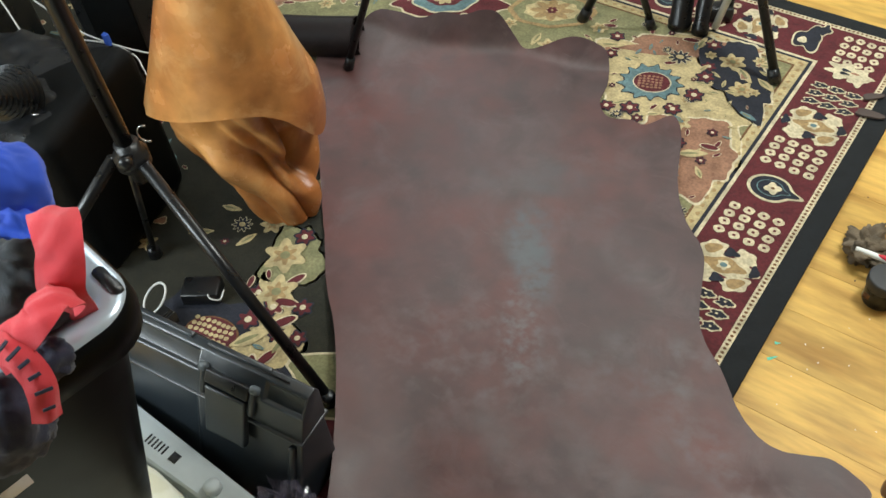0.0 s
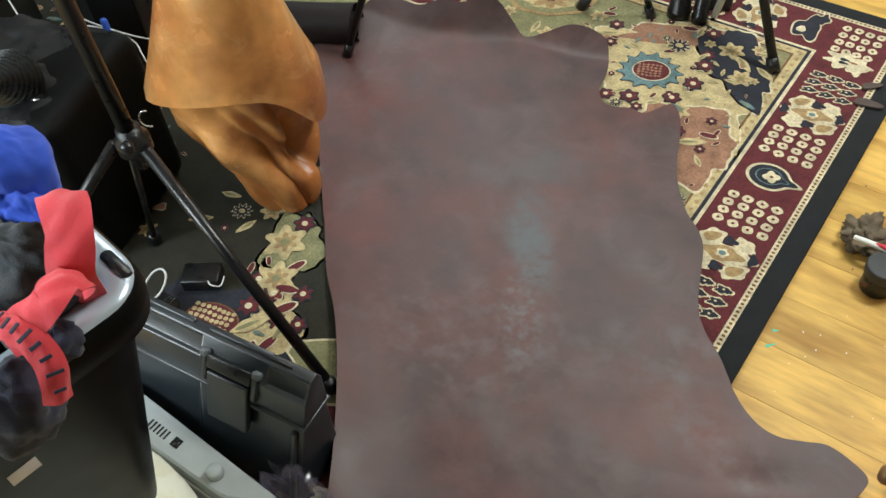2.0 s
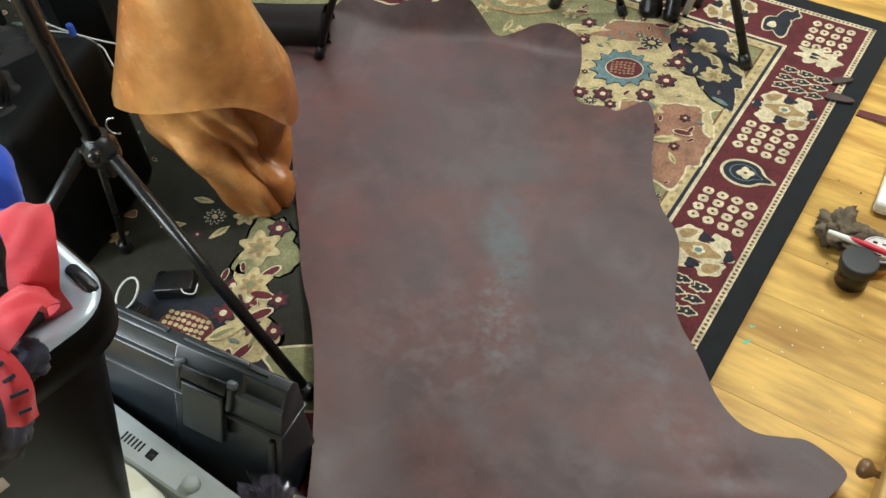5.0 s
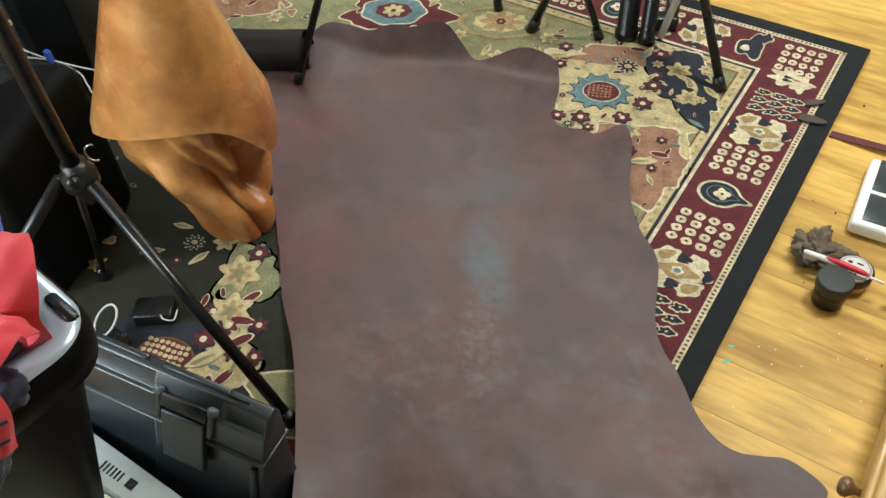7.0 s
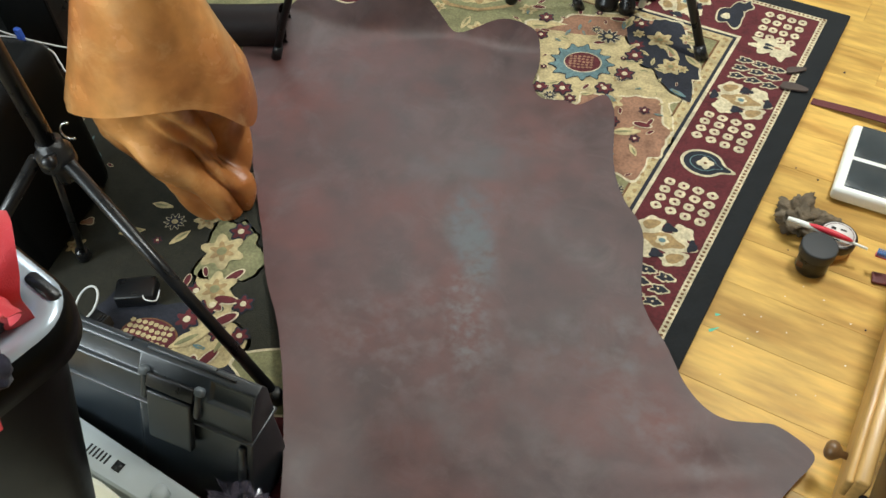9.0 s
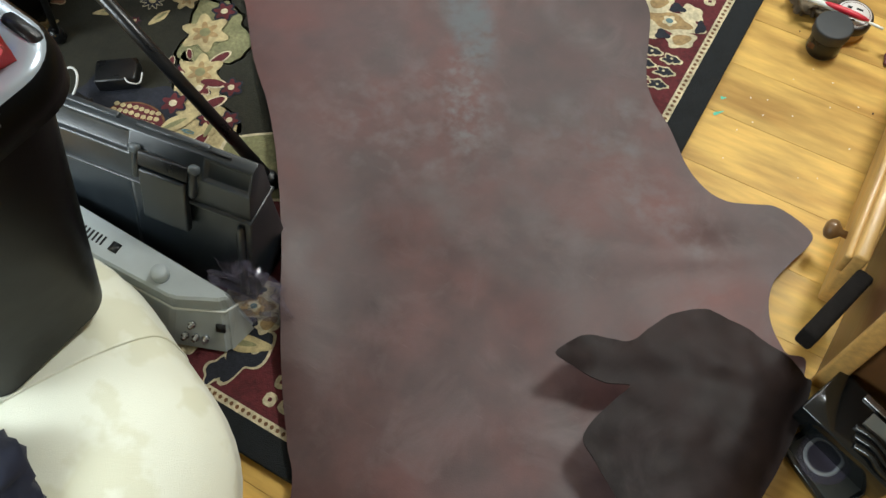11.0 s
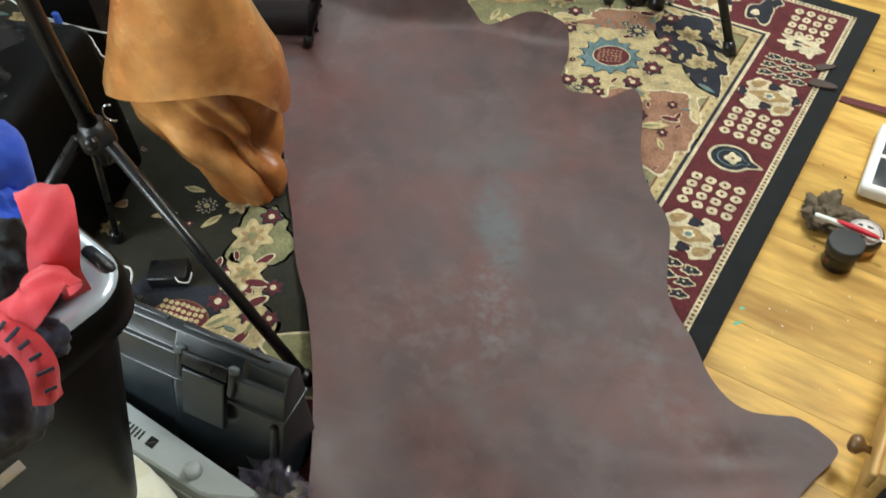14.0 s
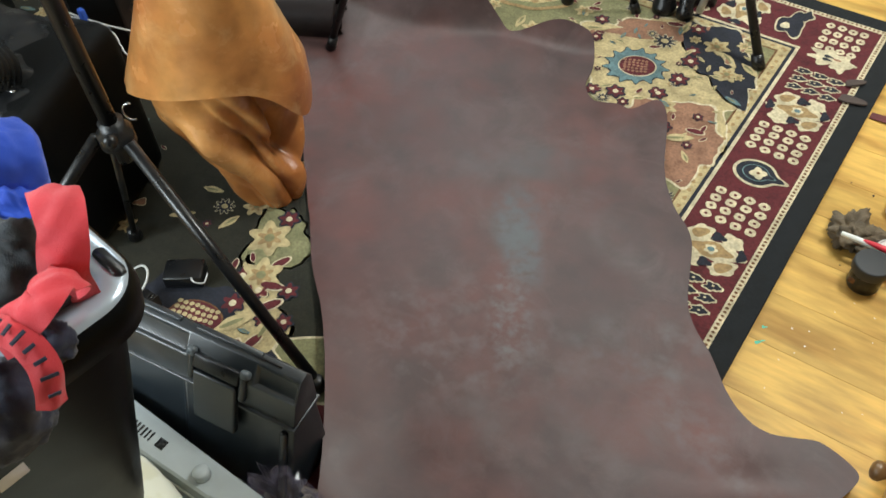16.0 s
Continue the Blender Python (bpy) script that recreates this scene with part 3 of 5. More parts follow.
motif("teal_wreath", [(W_PALE, shape(0.082, 0.062, ((7, 0.05, 0),))), (W_TEAL, shape(0.077, 0.057, ((7, 0.05, 0),))), (W_MAROON, shape(0.045, 0.032, ((7, 0.05, 0),))),
                      (W_CREAM, petals(7, 0.006, 0.028, 0.007))])
put("sunflower", -0.508, -0.482, 20, 0.95, 0.0012)
put("oval_wreath", -0.86, -0.345, 25, 1.0, 0.0010)
put("teal_wreath", -1.14, -0.44, 25, 1.1, 0.0012)
put("pineapple", -0.873, -1.585, 12, 1.0, 0.0012)
for nm, x, y, r, s in (("rosette", -0.42, -0.545, 10, 1.1), ("rosette", -0.505, -0.59, 0, 1.2), ("rosette", -0.40, -0.475, 40, 1.2), ("rosette", -0.405, -0.40, 5, 1.2),
                       ("daisy", -0.49, -0.36, 0, 1.0), ("rosette", -0.555, -0.61, 15, 1.0), ("pale_rosette", -0.375, -0.315, 0, 1.2),
                       ("pale_rosette", -0.315, -0.40, 20, 1.1), ("leaf", -0.335, -0.345, -40, 1.2), ("leaf", -0.28, -0.355, -30, 1.1), ("leaf", -0.30, -0.29, 20, 1.0),
                       ("rosette", -0.44, -0.275, 0, 1.1), ("dark_leaf", -0.30, -0.62, 10, 1.2), ("dark_leaf", -0.345, -0.70, -40, 1.2), ("rosette", -0.36, -0.64, 20, 0.9),
                       ("leaf", -0.325, -0.66, 30, 1.3), ("dark_leaf", -0.50, -0.285, 15, 1.2), ("rosette", -0.66, -0.36, 0, 1.0), ("dark_leaf", -0.70, -0.33, 20, 1.0),
                       ("rosette", -0.64, -0.43, 0, 0.9), ("leaf", -0.66, -0.40, 25, 1.2), ("pale_rosette", -0.83, -1.44, 0, 1.6), ("pale_rosette", -0.88, -1.36, 10, 1.7),
                       ("rosette", -0.86, -1.46, 10, 1.1), ("leaf", -0.80, -1.555, 60, 1.6), ("leaf", -0.77, -1.60, 30, 1.6), ("leaf", -0.74, -1.53, 100, 1.5),
                       ("dark_leaf", -0.77, -1.49, 60, 1.5), ("dark_leaf", -0.74, -1.57, 80, 1.4), ("rosette", -0.81, -1.47, 0, 1.2), ("leaf", -0.71, -1.61, 10, 1.4),
                       ("dark_leaf", -0.80, -1.45, 20, 1.4), ("rosette", -0.76, -1.44, 0, 1.1), ("dark_leaf", -0.75, -1.60, 120, 1.5), ("rosette", -0.83, -1.52, 0, 1.3), ("dark_leaf", -0.78, -1.64, 10, 1.4), ("rosette", -0.72, -1.50, 20, 1.0), ("dark_leaf", -0.82, -1.40, 70, 1.3), ("rosette", -0.88, -1.30, 20, 1.2), ("leaf", -0.45, -1.83, 20, 1.6), ("palmette", -0.47, -1.77, 30, 0.8), ("leaf", -0.52, -1.80, 40, 1.4)):
    put(nm, x, y, r, s, 0.0016 + random.random() * 0.0003)
rnd = random.Random(5)
seen = []
for k in range(520):
    x, y = rnd.uniform(-2.1, -0.27), rnd.uniform(-1.68, -0.27)
    if (x + 0.6) * 0.77 - (y + 1.1) * 0.64 > -0.12 and x > -1.25 and y < -0.6:
        continue
    if (x + 0.86) ** 2 + (y + 0.345) ** 2 < 0.012 or (x + 0.87) ** 2 + (y + 1.58) ** 2 < 0.006:
        continue
    if (x + 0.508) ** 2 + (y + 0.482) ** 2 < 0.008 or (x + 1.14) ** 2 + (y + 0.44) ** 2 < 0.008 or any((x - p) ** 2 + (y - q2) ** 2 < 0.0016 for p, q2 in seen):
        continue
    seen.append((x, y))
    put(rnd.choice(("rosette", "leaf", "dark_leaf", "pale_rosette", "leaf", "daisy", "salmon_bud", "teal_leaf")), x, y, rnd.uniform(0, 360), rnd.uniform(0.5, 1.15), 0.0006 + k * 0.000002)

rnd = random.Random(17)
near = []
for k in range(260):
    x, y = rnd.uniform(-0.78, -0.262), rnd.uniform(-0.84, -0.262)
    if (x + 0.508) ** 2 + (y + 0.482) ** 2 < 0.0075 or any((x - p) ** 2 + (y - q2) ** 2 < 0.0009 for p, q2 in near):
        continue
    near.append((x, y))
    put(rnd.choice(("pale_rosette", "leaf", "leaf", "salmon_bud") if y > -0.42 and x > -0.43 else ("dark_leaf", "rosette", "leaf", "teal_leaf", "dark_leaf", "daisy")), x, y,
        rnd.uniform(0, 360), rnd.uniform(0.35, 0.75), 0.0022 + k * 0.000002)
rnd = random.Random(8)
near = [(-0.873, -1.585)]
for k in range(150):
    x, y = rnd.uniform(-1.2, -0.62), rnd.uniform(-1.66, -1.24)
    if x < -0.90 or x * 0.74 + y * 0.67 > -1.57 or (x + 0.873) ** 2 + (y + 1.585) ** 2 < 0.005 or any((x - p) ** 2 + (y - q2) ** 2 < 0.0008 for p, q2 in near):
        continue
    near.append((x, y))
    put(rnd.choice(("dark_leaf", "rosette", "leaf", "dark_leaf", "teal_leaf", "salmon_bud")), x, y, rnd.uniform(0, 360), rnd.uniform(0.5, 0.95), 0.0021 + k * 0.000003)

# ---- the dark hide ----
HIDE_EDGE = [(-1.244, -0.848), (-0.904, -1.216), (-0.84, -1.28), (-0.759, -1.37), (-0.659, -1.457), (-0.563, -1.56), (-0.48, -1.664), (-0.419, -1.758),
             (-0.361, -1.843), (-0.298, -1.922), (-0.248, -1.984), (-0.18, -2.16), (0.06, -2.14), (0.22, -1.93), (0.31, -1.62), (0.31, -1.448),
             (0.274, -1.438), (0.235, -1.394), (0.22, -1.343), (0.23, -1.297), (0.245, -1.254), (0.245, -1.226), (0.213, -1.21), (0.175, -1.205),
             (0.14, -1.219), (0.106, -1.233), (0.065, -1.229), (0.019, -1.202), (-0.039, -1.141), (-0.088, -1.1), (-0.12, -1.053), (-0.162, -0.943),
             (-0.191, -0.897), (-0.246, -0.848), (-0.303, -0.763), (-0.363, -0.622), (-0.407, -0.576), (-0.443, -0.633), (-0.479, -0.635), (-0.528, -0.651),
             (-0.569, -0.615), (-0.586, -0.548), (-0.624, -0.475), (-0.665, -0.464), (-0.731, -0.474), (-0.782, -0.508), (-0.821, -0.535), (-0.865, -0.526),
             (-0.912, -0.518), (-0.948, -0.533), (-0.99, -0.566), (-1.041, -0.586), (-1.088, -0.615), (-1.148, -0.627), (-1.199, -0.646), (-1.22, -0.685),
             (-1.2, -0.762)]
AX = Vector((-0.66, 0.75)).normalized()
AY = Vector((-AX.y, AX.x))


def hide_z(x, y):
    """Height of the hide over the rug: soft waves, a lifted left side, a curled far end."""
    a = x * AX.x + y * AX.y
    b = x * AY.x + y * AY.y
    z = 0.012 + 0.006 * noise.noise((x * 3.1, y * 3.1, 0.3)) + 0.003 * noise.noise((x * 9, y * 9, 2.0))
    far = max(0.0, a - 0.14)
    z += 0.5 * far ** 1.4
    lip = max(0.0, -0.32 * x + 0.947 * y + 0.27 + 0.012 * math.sin(17 * x))
    z += 2.2 * lip ** 1.4
    z += 0.012 * math.exp(-((b + 0.02 + 0.05 * math.sin(2 * a)) / 0.05) ** 2) * math.exp(-((a + 0.75) / 0.35) ** 2)
    k = (y + 1.36) - (x - 0.08) * 0.62
    z += 0.008 * math.exp(-(k / (0.06 if k > 0 else 0.036)) ** 2) * math.exp(-((x - 0.1) / 0.14) ** 2)
    s, p = (x + 0.52) * 0.596 - (y + 1.665) * 0.803, (x + 0.52) * 0.803 + (y + 1.665) * 0.596
    z += 0.045 * math.exp(-(s / 0.22) ** 2) * math.exp(-(p / (0.07 if p < 0 else 0.09)) ** 2)
    return max(z, 0.006)


def sheet(edge, zfun, step=0.014, fray=0.0012):
    from mathutils.geometry import delaunay_2d_cdt
    rim = spline([(x, y, 0) for x, y in edge], 8, True)
    rim = [Vector((p.x + fray * noise.noise((p.x * 22, p.y * 22, 1)), p.y + fray * noise.noise((p.x * 22, p.y * 22, 5)))) for p in rim]
    xs, ys = [p.x for p in rim], [p.y for p in rim]
    poly = np.array([(p.x, p.y) for p in rim])
    gx, gy = np.meshgrid(np.arange(min(xs), max(xs), step), np.arange(min(ys), max(ys), step))
    gx = gx + (np.arange(gx.shape[0]) % 2)[:, None] * step / 2
    P = np.stack([gx.ravel(), gy.ravel()], 1)
    inside = np.zeros(len(P), bool)
    dist = np.full(len(P), 9.0)
    for i in range(len(poly)):
        p, q = poly[i], poly[(i + 1) % len(poly)]
        c = (p[1] > P[:, 1]) != (q[1] > P[:, 1])
        if abs(q[1] - p[1]) > 1e-12:
            inside ^= c & (P[:, 0] < (q[0] - p[0]) * (P[:, 1] - p[1]) / (q[1] - p[1]) + p[0])
        dist = np.minimum(dist, np.hypot(P[:, 0] - p[0], P[:, 1] - p[1]))
    P = P[inside & (dist > step * 0.6)]
    pts = rim + [Vector((float(a), float(b))) for a, b in P]
    k = len(rim)
    v, e, f, *_ = delaunay_2d_cdt(pts, [(i, (i + 1) % k) for i in range(k)], [], 1, 1e-6)
    bm = bmesh.new()
    bv = [bm.verts.new((p.x, p.y, zfun(p.x, p.y))) for p in v]
    for t in f:
        bm.faces.new([bv[i] for i in t])
    bmesh.ops.recalc_face_normals(bm, faces=bm.faces)
    if sum(fc.normal.z for fc in bm.faces) < 0:
        bmesh.ops.reverse_faces(bm, faces=bm.faces)
    return bm


hide = thing("leather_hide", "dark oxblood brown leather hide spread over the rug", "leather hide")
bm = sheet(HIDE_EDGE, hide_z)
me = bpy.data.meshes.new("hide_sheet")
bm.to_mesh(me)
bm.free()
me.materials.append(HIDE)
me.materials.append(CUT_EDGE)
for p in me.polygons:
    p.use_smooth = True
hs = new("hide_sheet", me)
hs.parent = hide
solid(hs, 0.003).modifiers["thickness"].material_offset_rim = 1
# the leg of the hide folded back over it, flesh side up
FLAP = [(0.324, -1.479), (0.306, -1.470), (0.257, -1.470), (0.208, -1.459), (0.165, -1.457), (0.138, -1.461), (0.103, -1.493), (0.084, -1.527),
        (0.069, -1.560), (0.036, -1.572), (0.004, -1.587), (-0.011, -1.620), (-0.014, -1.639), (0.027, -1.638), (0.062, -1.634), (0.094, -1.622),
        (0.085, -1.650), (0.069, -1.701), (0.072, -1.727), (0.096, -1.742), (0.135, -1.770), (0.215, -1.830), (0.300, -1.740), (0.326, -1.590)]


def flap_z(x, y):
    """Stiff folded leg: a rolled crest, a lifted finger, sinking at the cabinet."""
    x, y = x - 0.015, y - 0.03
    z = 0.066 + 0.012 * noise.noise((x * 7, y * 7, 4)) + 0.0045 * noise.noise((x * 26, y * 26, 9)) + 0.002 * noise.noise((x * 70, y * 70, 2))
    z += 0.016 * math.exp(-((x - 0.17) / 0.08) ** 2) * min(1.0, max(0.0, (-1.48 - y) / 0.08))
    z += 0.024 * math.exp(-((x + 0.03) / 0.04) ** 2 - ((y + 1.66) / 0.04) ** 2)
    z += 0.012 * math.exp(-((x - 0.06) / 0.03) ** 2 - ((y + 1.74) / 0.05) ** 2)
    c = (y + 1.60) - 0.35 * (x - 0.16)
    z -= 0.005 * math.exp(-(c / 0.022) ** 2) * math.exp(-((x - 0.15) / 0.08) ** 2)
    z -= 10.0 * max(0.0, x - 0.235) ** 2
    return max(z, 0.026)


bm = sheet(FLAP, flap_z, 0.010)
me = bpy.data.meshes.new("folded_flap")
bm.to_mesh(me)
bm.free()
me.materials.append(FLESH)
for p in me.polygons:
    p.use_smooth = True
fo = new("folded_flap", me)
fo.parent = hide
fo["label"] = "folded-over leg with matte grey flesh side"
solid(fo, 0.0025)

# ---- rolled dark leather behind ----
roll = thing("leather_roll", "rolled dark grey-brown leather lying on the rug", "leather roll")
a, b = Vector((-1.46, -0.90, 0.055)), Vector((-1.185, -0.745, 0.052))
q = (b - a).to_track_quat("Z", "Y").to_matrix().to_4x4()


def spiral(u, v):
    ang = u * 2 * math.pi * 2.6
    r = 0.026 + 0.011 * u * 2.6 + 0.002 * math.sin(5 * v + ang)
    return (Matrix.Translation(a) @ q) @ Vector((r * math.cos(ang), r * math.sin(ang), v * (b - a).length + 0.01 * math.sin(ang * 0.7)))


bm = bmesh.new()
grid(bm, spiral, 90, 12)
solid(part("rolled_sheet", bm, FLESH, roll), 0.002)

# ---- tan hide, folded and standing ----
tan = thing("tan_hide", "folded honey-tan leather hide standing in a bundle", "leather hide")


def bundle(u, v):
    ang = 2 * math.pi * u
    z = 0.004 + v * 0.335
    r = 0.045 + 0.095 * min(1.0, v * 1.45 + 0.05) ** 0.75
    fold = 0.030 * abs(math.sin(2.5 * ang + 3.2 * v + 0.9 * math.sin(2 * ang + 2 * v))) ** 0.6 - 0.034 + 0.010 * math.sin(6 * ang - 8 * v)
    fold += 0.016 * noise.noise((2.2 * math.cos(ang), 2.2 * math.sin(ang), v * 3.5))
    d = (math.degrees(ang) + 41 + 180) % 360 - 180
    for c0, slope, w, dep in ((34, -85, 8, 0.050), (58, -30, 8, 0.055), (8, -75, 6, 0.022)):
        e = d - (c0 + slope * (v - 0.45))
        fold -= dep * math.exp(-(e / (w if e > 0 else 2.2 * w)) ** 2) * min(1.0, max(0.0, (v - 0.22) * 4))
    r += fold * math.sin(math.pi * min(v * 0.8 + 0.12, 1))
    c = Vector((-0.957, -1.254, 0)).lerp(Vector((-1.047, -1.249, 0)), min(v * 1.3, 1))
    return c + Vector((r * math.cos(ang), r * math.sin(ang), z))


bm = bmesh.new()
grid(bm, bundle, 140, 60, True)
part("lower_fold", bm, TAN, tan, "crumpled lower folds")


def drape(u, v):
    ang = math.radians(-205 + 270 * u)
    front = math.cos(ang - math.radians(-41))
    hem = 0.262 + 0.088 * front - 0.022 * math.sin(ang + 1.3) + 0.006 * math.sin(9 * u) - 0.085 * math.exp(-((u - 0.83) / 0.085) ** 2)
    z = hem + (0.86 - hem) * v
    h = max(0.0, (z - 0.3) / 0.55)
    r = max(0.05, 0.162 - 0.155 * min(h, 1) ** 0.9) + 0.007 * math.sin(2 * ang + 3 * v) + 0.006 * noise.noise((3 * u, 3 * v, 7))
    c = Vector((-1.042, -1.249, 0)).lerp(Vector((-0.977, -1.274, 0)), min(h * 1.6, 1.2))
    return c + Vector((r * math.cos(ang), r * math.sin(ang), z))


bm = bmesh.new()
grid(bm, drape, 80, 40)
solid(part("draped_sheet", bm, TAN, tan, "smooth glossy upper sheet"), 0.003)


# ---- tripod ----
tripod = thing("tripod", "black metal light stand with folding legs", "tripod")
TB = Vector((-0.924, -1.55, 0))
HUB = 0.408
bm = bmesh.new()
rod(bm, (TB.x, TB.y, HUB - 0.05), (TB.x - 0.02, TB.y - 0.01, 1.3), 0.0135)
part("column", bm, BLACK_METAL, tripod)
bm = bmesh.new()
lathe(bm, [(0.018, 0), (0.028, 0.006), (0.028, 0.03), (0.02, 0.036), (0.02, 0.05)], Matrix.Translation((TB.x, TB.y, HUB - 0.02)))
hub = part("hub", bm, BLACK_PLASTIC, tripod)
bm = bmesh.new()
lathe(bm, [(0.004, 0), (0.004, 0.02), (0.011, 0.022), (0.011, 0.032), (0.006, 0.036)], Matrix.Translation((TB.x + 0.02, TB.y - 0.012, HUB + 0.02)) @ pose(0, 0, 0, 70, 0, 40))
part("wing_knob", bm, BLACK_METAL, hub)
bm = bmesh.new()
hk = Vector((TB.x + 0.030, TB.y + 0.022, HUB + 0.03))
tube(bm, [hk + Vector((0.012 * math.cos(a) * 0.78, 0.012 * math.cos(a) * 0.62, 0.016 + 0.016 * math.sin(a))) for a in [1.2 + 0.35 * k for k in range(12)]], 0.0018, 8)
part("hook", bm, STEEL, hub, "bright metal hook")
for k, (fx, fy) in enumerate(((-0.575, -1.571), (-1.20, -1.80), (-1.110, -1.507))):
    bm = bmesh.new()
    top = TB + (Vector((fx, fy, 0)) - TB).normalized() * 0.03
    rod(bm, (top.x, top.y, HUB), (fx, fy, 0.014), 0.006 if k == 2 else 0.0105)
    leg = part("leg", bm, BLACK_METAL, tripod)
    bm = bmesh.new()
    lathe(bm, [(0.010, 0), (0.014, 0.004), (0.013, 0.02), (0.011, 0.03)], Matrix.Translation((fx, fy, 0.002)))
    part("foot", bm, BLACK_PLASTIC, leg)

# ---- tool case ----
case = thing("tool_case", "black plastic tool case with latch and chamfered lid", "tool case", pose(-0.645, -1.667, 0.002, 0, 0, 7))
case.scale = (1, 1, 1.13)


def extrude_profile(bm, prof, x0, x1, m=None):
    a = [bm.verts.new((x0, y, z)) for y, z in prof]
    b = [bm.verts.new((x1, y, z)) for y, z in prof]
    k = len(prof)
    for i in range(k):
        bm.faces.new((a[i], a[(i + 1) % k], b[(i + 1) % k], b[i]))
    bm.faces.new(a[::-1])
    bm.faces.new(b)
    if m is not None:
        bmesh.ops.transform(bm, matrix=m, verts=a + b)
    return a + b


def bevel_all(bm, w, seg=2):
    bmesh.ops.bevel(bm, geom=list(bm.edges), offset=w, segments=seg, affect="EDGES", profile=0.5, clamp_overlap=True)


def sunk_shell(prof, xs, face_i, sunk, thick, deep, soft):
    """A moulded shell along x, with chosen stretches of one face sunk in."""
    bm = bmesh.new()
    rows = [[bm.verts.new((x, y, z)) for y, z in prof] for x in xs]
    k = len(prof)
    pick = []
    for q in range(len(xs) - 1):
        for i in range(k):
            f = bm.faces.new((rows[q][i], rows[q][(i + 1) % k], rows[q + 1][(i + 1) % k], rows[q + 1][i]))
            if i == face_i and q in sunk:
                pick.append(f)
    bm.faces.new(rows[0][::-1])
    bm.faces.new(rows[-1])
    bmesh.ops.recalc_face_normals(bm, faces=bm.faces)
    bmesh.ops.inset_individual(bm, faces=pick, thickness=thick, depth=0.0)
    bmesh.ops.inset_individual(bm, faces=pick, thickness=deep, depth=-deep)
    sharp = [e for e in bm.edges if len(e.link_faces) == 2 and e.calc_face_angle(0) > 0.3]
    bmesh.ops.bevel(bm, geom=sharp, offset=soft, segments=2, affect="EDGES", profile=0.5, clamp_overlap=True)
    return bm


bm = sunk_shell([(0.0, 0.0), (0.0, 0.146), (-0.056, 0.146), (-0.115, 0.0)], (-0.215, -0.04, 0.09, 0.160), 2, (0,), 0.012, 0.007, 0.005)
base = part("base", bm, CASE, case)
bm = sunk_shell([(0.0, 0.150), (0.002, 0.203), (-0.006, 0.216), (-0.022, 0.214), (-0.047, 0.186), (-0.062, 0.150)], (-0.219, -0.035, 0.085, 0.164), 3, (0, 2), 0.004, 0.006, 0.0018)
lid = part("lid", bm, CASE, case)
bm = bmesh.new()
box(bm, (-0.0275, -0.031, 0.148), (0.388, 0.072, 0.006), bevel=0.0025)
part("seam_rim", bm, CASE, case)
SL = 57.0
for x, w in ((-0.13, 0.14), (0.03, 0.12)):
    bm = bmesh.new()
    box(bm, (x, -0.010, 0.217), (w, 0.010, 0.005), bevel=0.0022)
    part("rib", bm, CASE, lid)
bm = bmesh.new()
box(bm, (0.098, -0.014, 0.2165), (0.055, 0.004, 0.004), bevel=0.001)
part("vent_slot", bm, BLACK_METAL, lid)
for x in (0.025,):
    bm = bmesh.new()
    box(bm, (0, 0, 0), (0.078, 0.082, 0.014), pose(x, -0.0715, 0.143, 66, 0, 0), bevel=0.004, seg=3)
    latch = part("latch", bm, CASE, case, "wide snap latch")
    bm = bmesh.new()
    box(bm, (0, 0, 0), (0.084, 0.022, 0.012), pose(x, -0.046, 0.190, 50, 0, 0), bevel=0.003, seg=3)
    part("latch_hook", bm, BLACK_PLASTIC, latch)
    for dx in (-0.026, 0.0, 0.026):
        bm = bmesh.new()
        box(bm, (0, 0, 0), (0.020, 0.0035, 0.0035), pose(x + dx, -0.0615, 0.178, 57, 0, 0), bevel=0.001)
        part("hinge_pin", bm, CASE_EDGE, latch)
    for dx in (-0.047, 0.047):
        bm = bmesh.new()
        box(bm, (0, 0, 0), (0.012, 0.046, 0.014), pose(x + dx, -0.050, 0.180, 57, 0, 0), bevel=0.005)
        part("side_rail", bm, CASE, latch)
        bm = bmesh.new()
        box(bm, (0, 0, 0), (0.016, 0.013, 0.015), pose(x + dx * 1.05, -0.0395, 0.1975, 50, 0, 0), bevel=0.004)
        part("corner_guard", bm, CASE_EDGE, latch, "corner worn pale grey with its highlight painted in")
for k in range(1):
    bm = bmesh.new()
    box(bm, (0, 0, 0), (0.012, 0.012, 0.13), pose(0.143 - 0.10 * k, -0.089, 0.072, -21.5, 0, 0), bevel=0.004)
    part("corner_rib", bm, CASE, base)

# ---- grey device ----
dev = thing("grey_device", "pale grey plastic recorder with jacks and vents", "electronic device", pose(0, 0, 0.002))
dev.scale = (1, 1, 1.2)
DP = [(-0.86, -1.893), (-0.545, -1.885), (-0.455, -1.852), (-0.446, -1.795), (-0.86, -1.785)]


def slope(d):
    """Plan of the housing with its front drawn back by d."""
    return [(x - (d * 0.5 if i in (2, 3) else 0), y + (d if i < 3 else 0)) for i, (x, y) in enumerate(DP)]


bm = bmesh.new()
loft(bm, [[Vector((x, y, z)) for x, y in slope(d)] for d, z in ((0.002, 0.0), (0.0, 0.004), (0.034, 0.052), (0.039, 0.055), (0.043, 0.072), (0.047, 0.075))], cap0=True, cap1=True)
bmesh.ops.bevel(bm, geom=[e for e in bm.edges if abs(e.verts[0].co.z - e.verts[1].co.z) > 0.001], offset=0.006, segments=3, affect="EDGES")
part("housing", bm, GREY_PLASTIC, dev, smooth=False)
bm = bmesh.new()
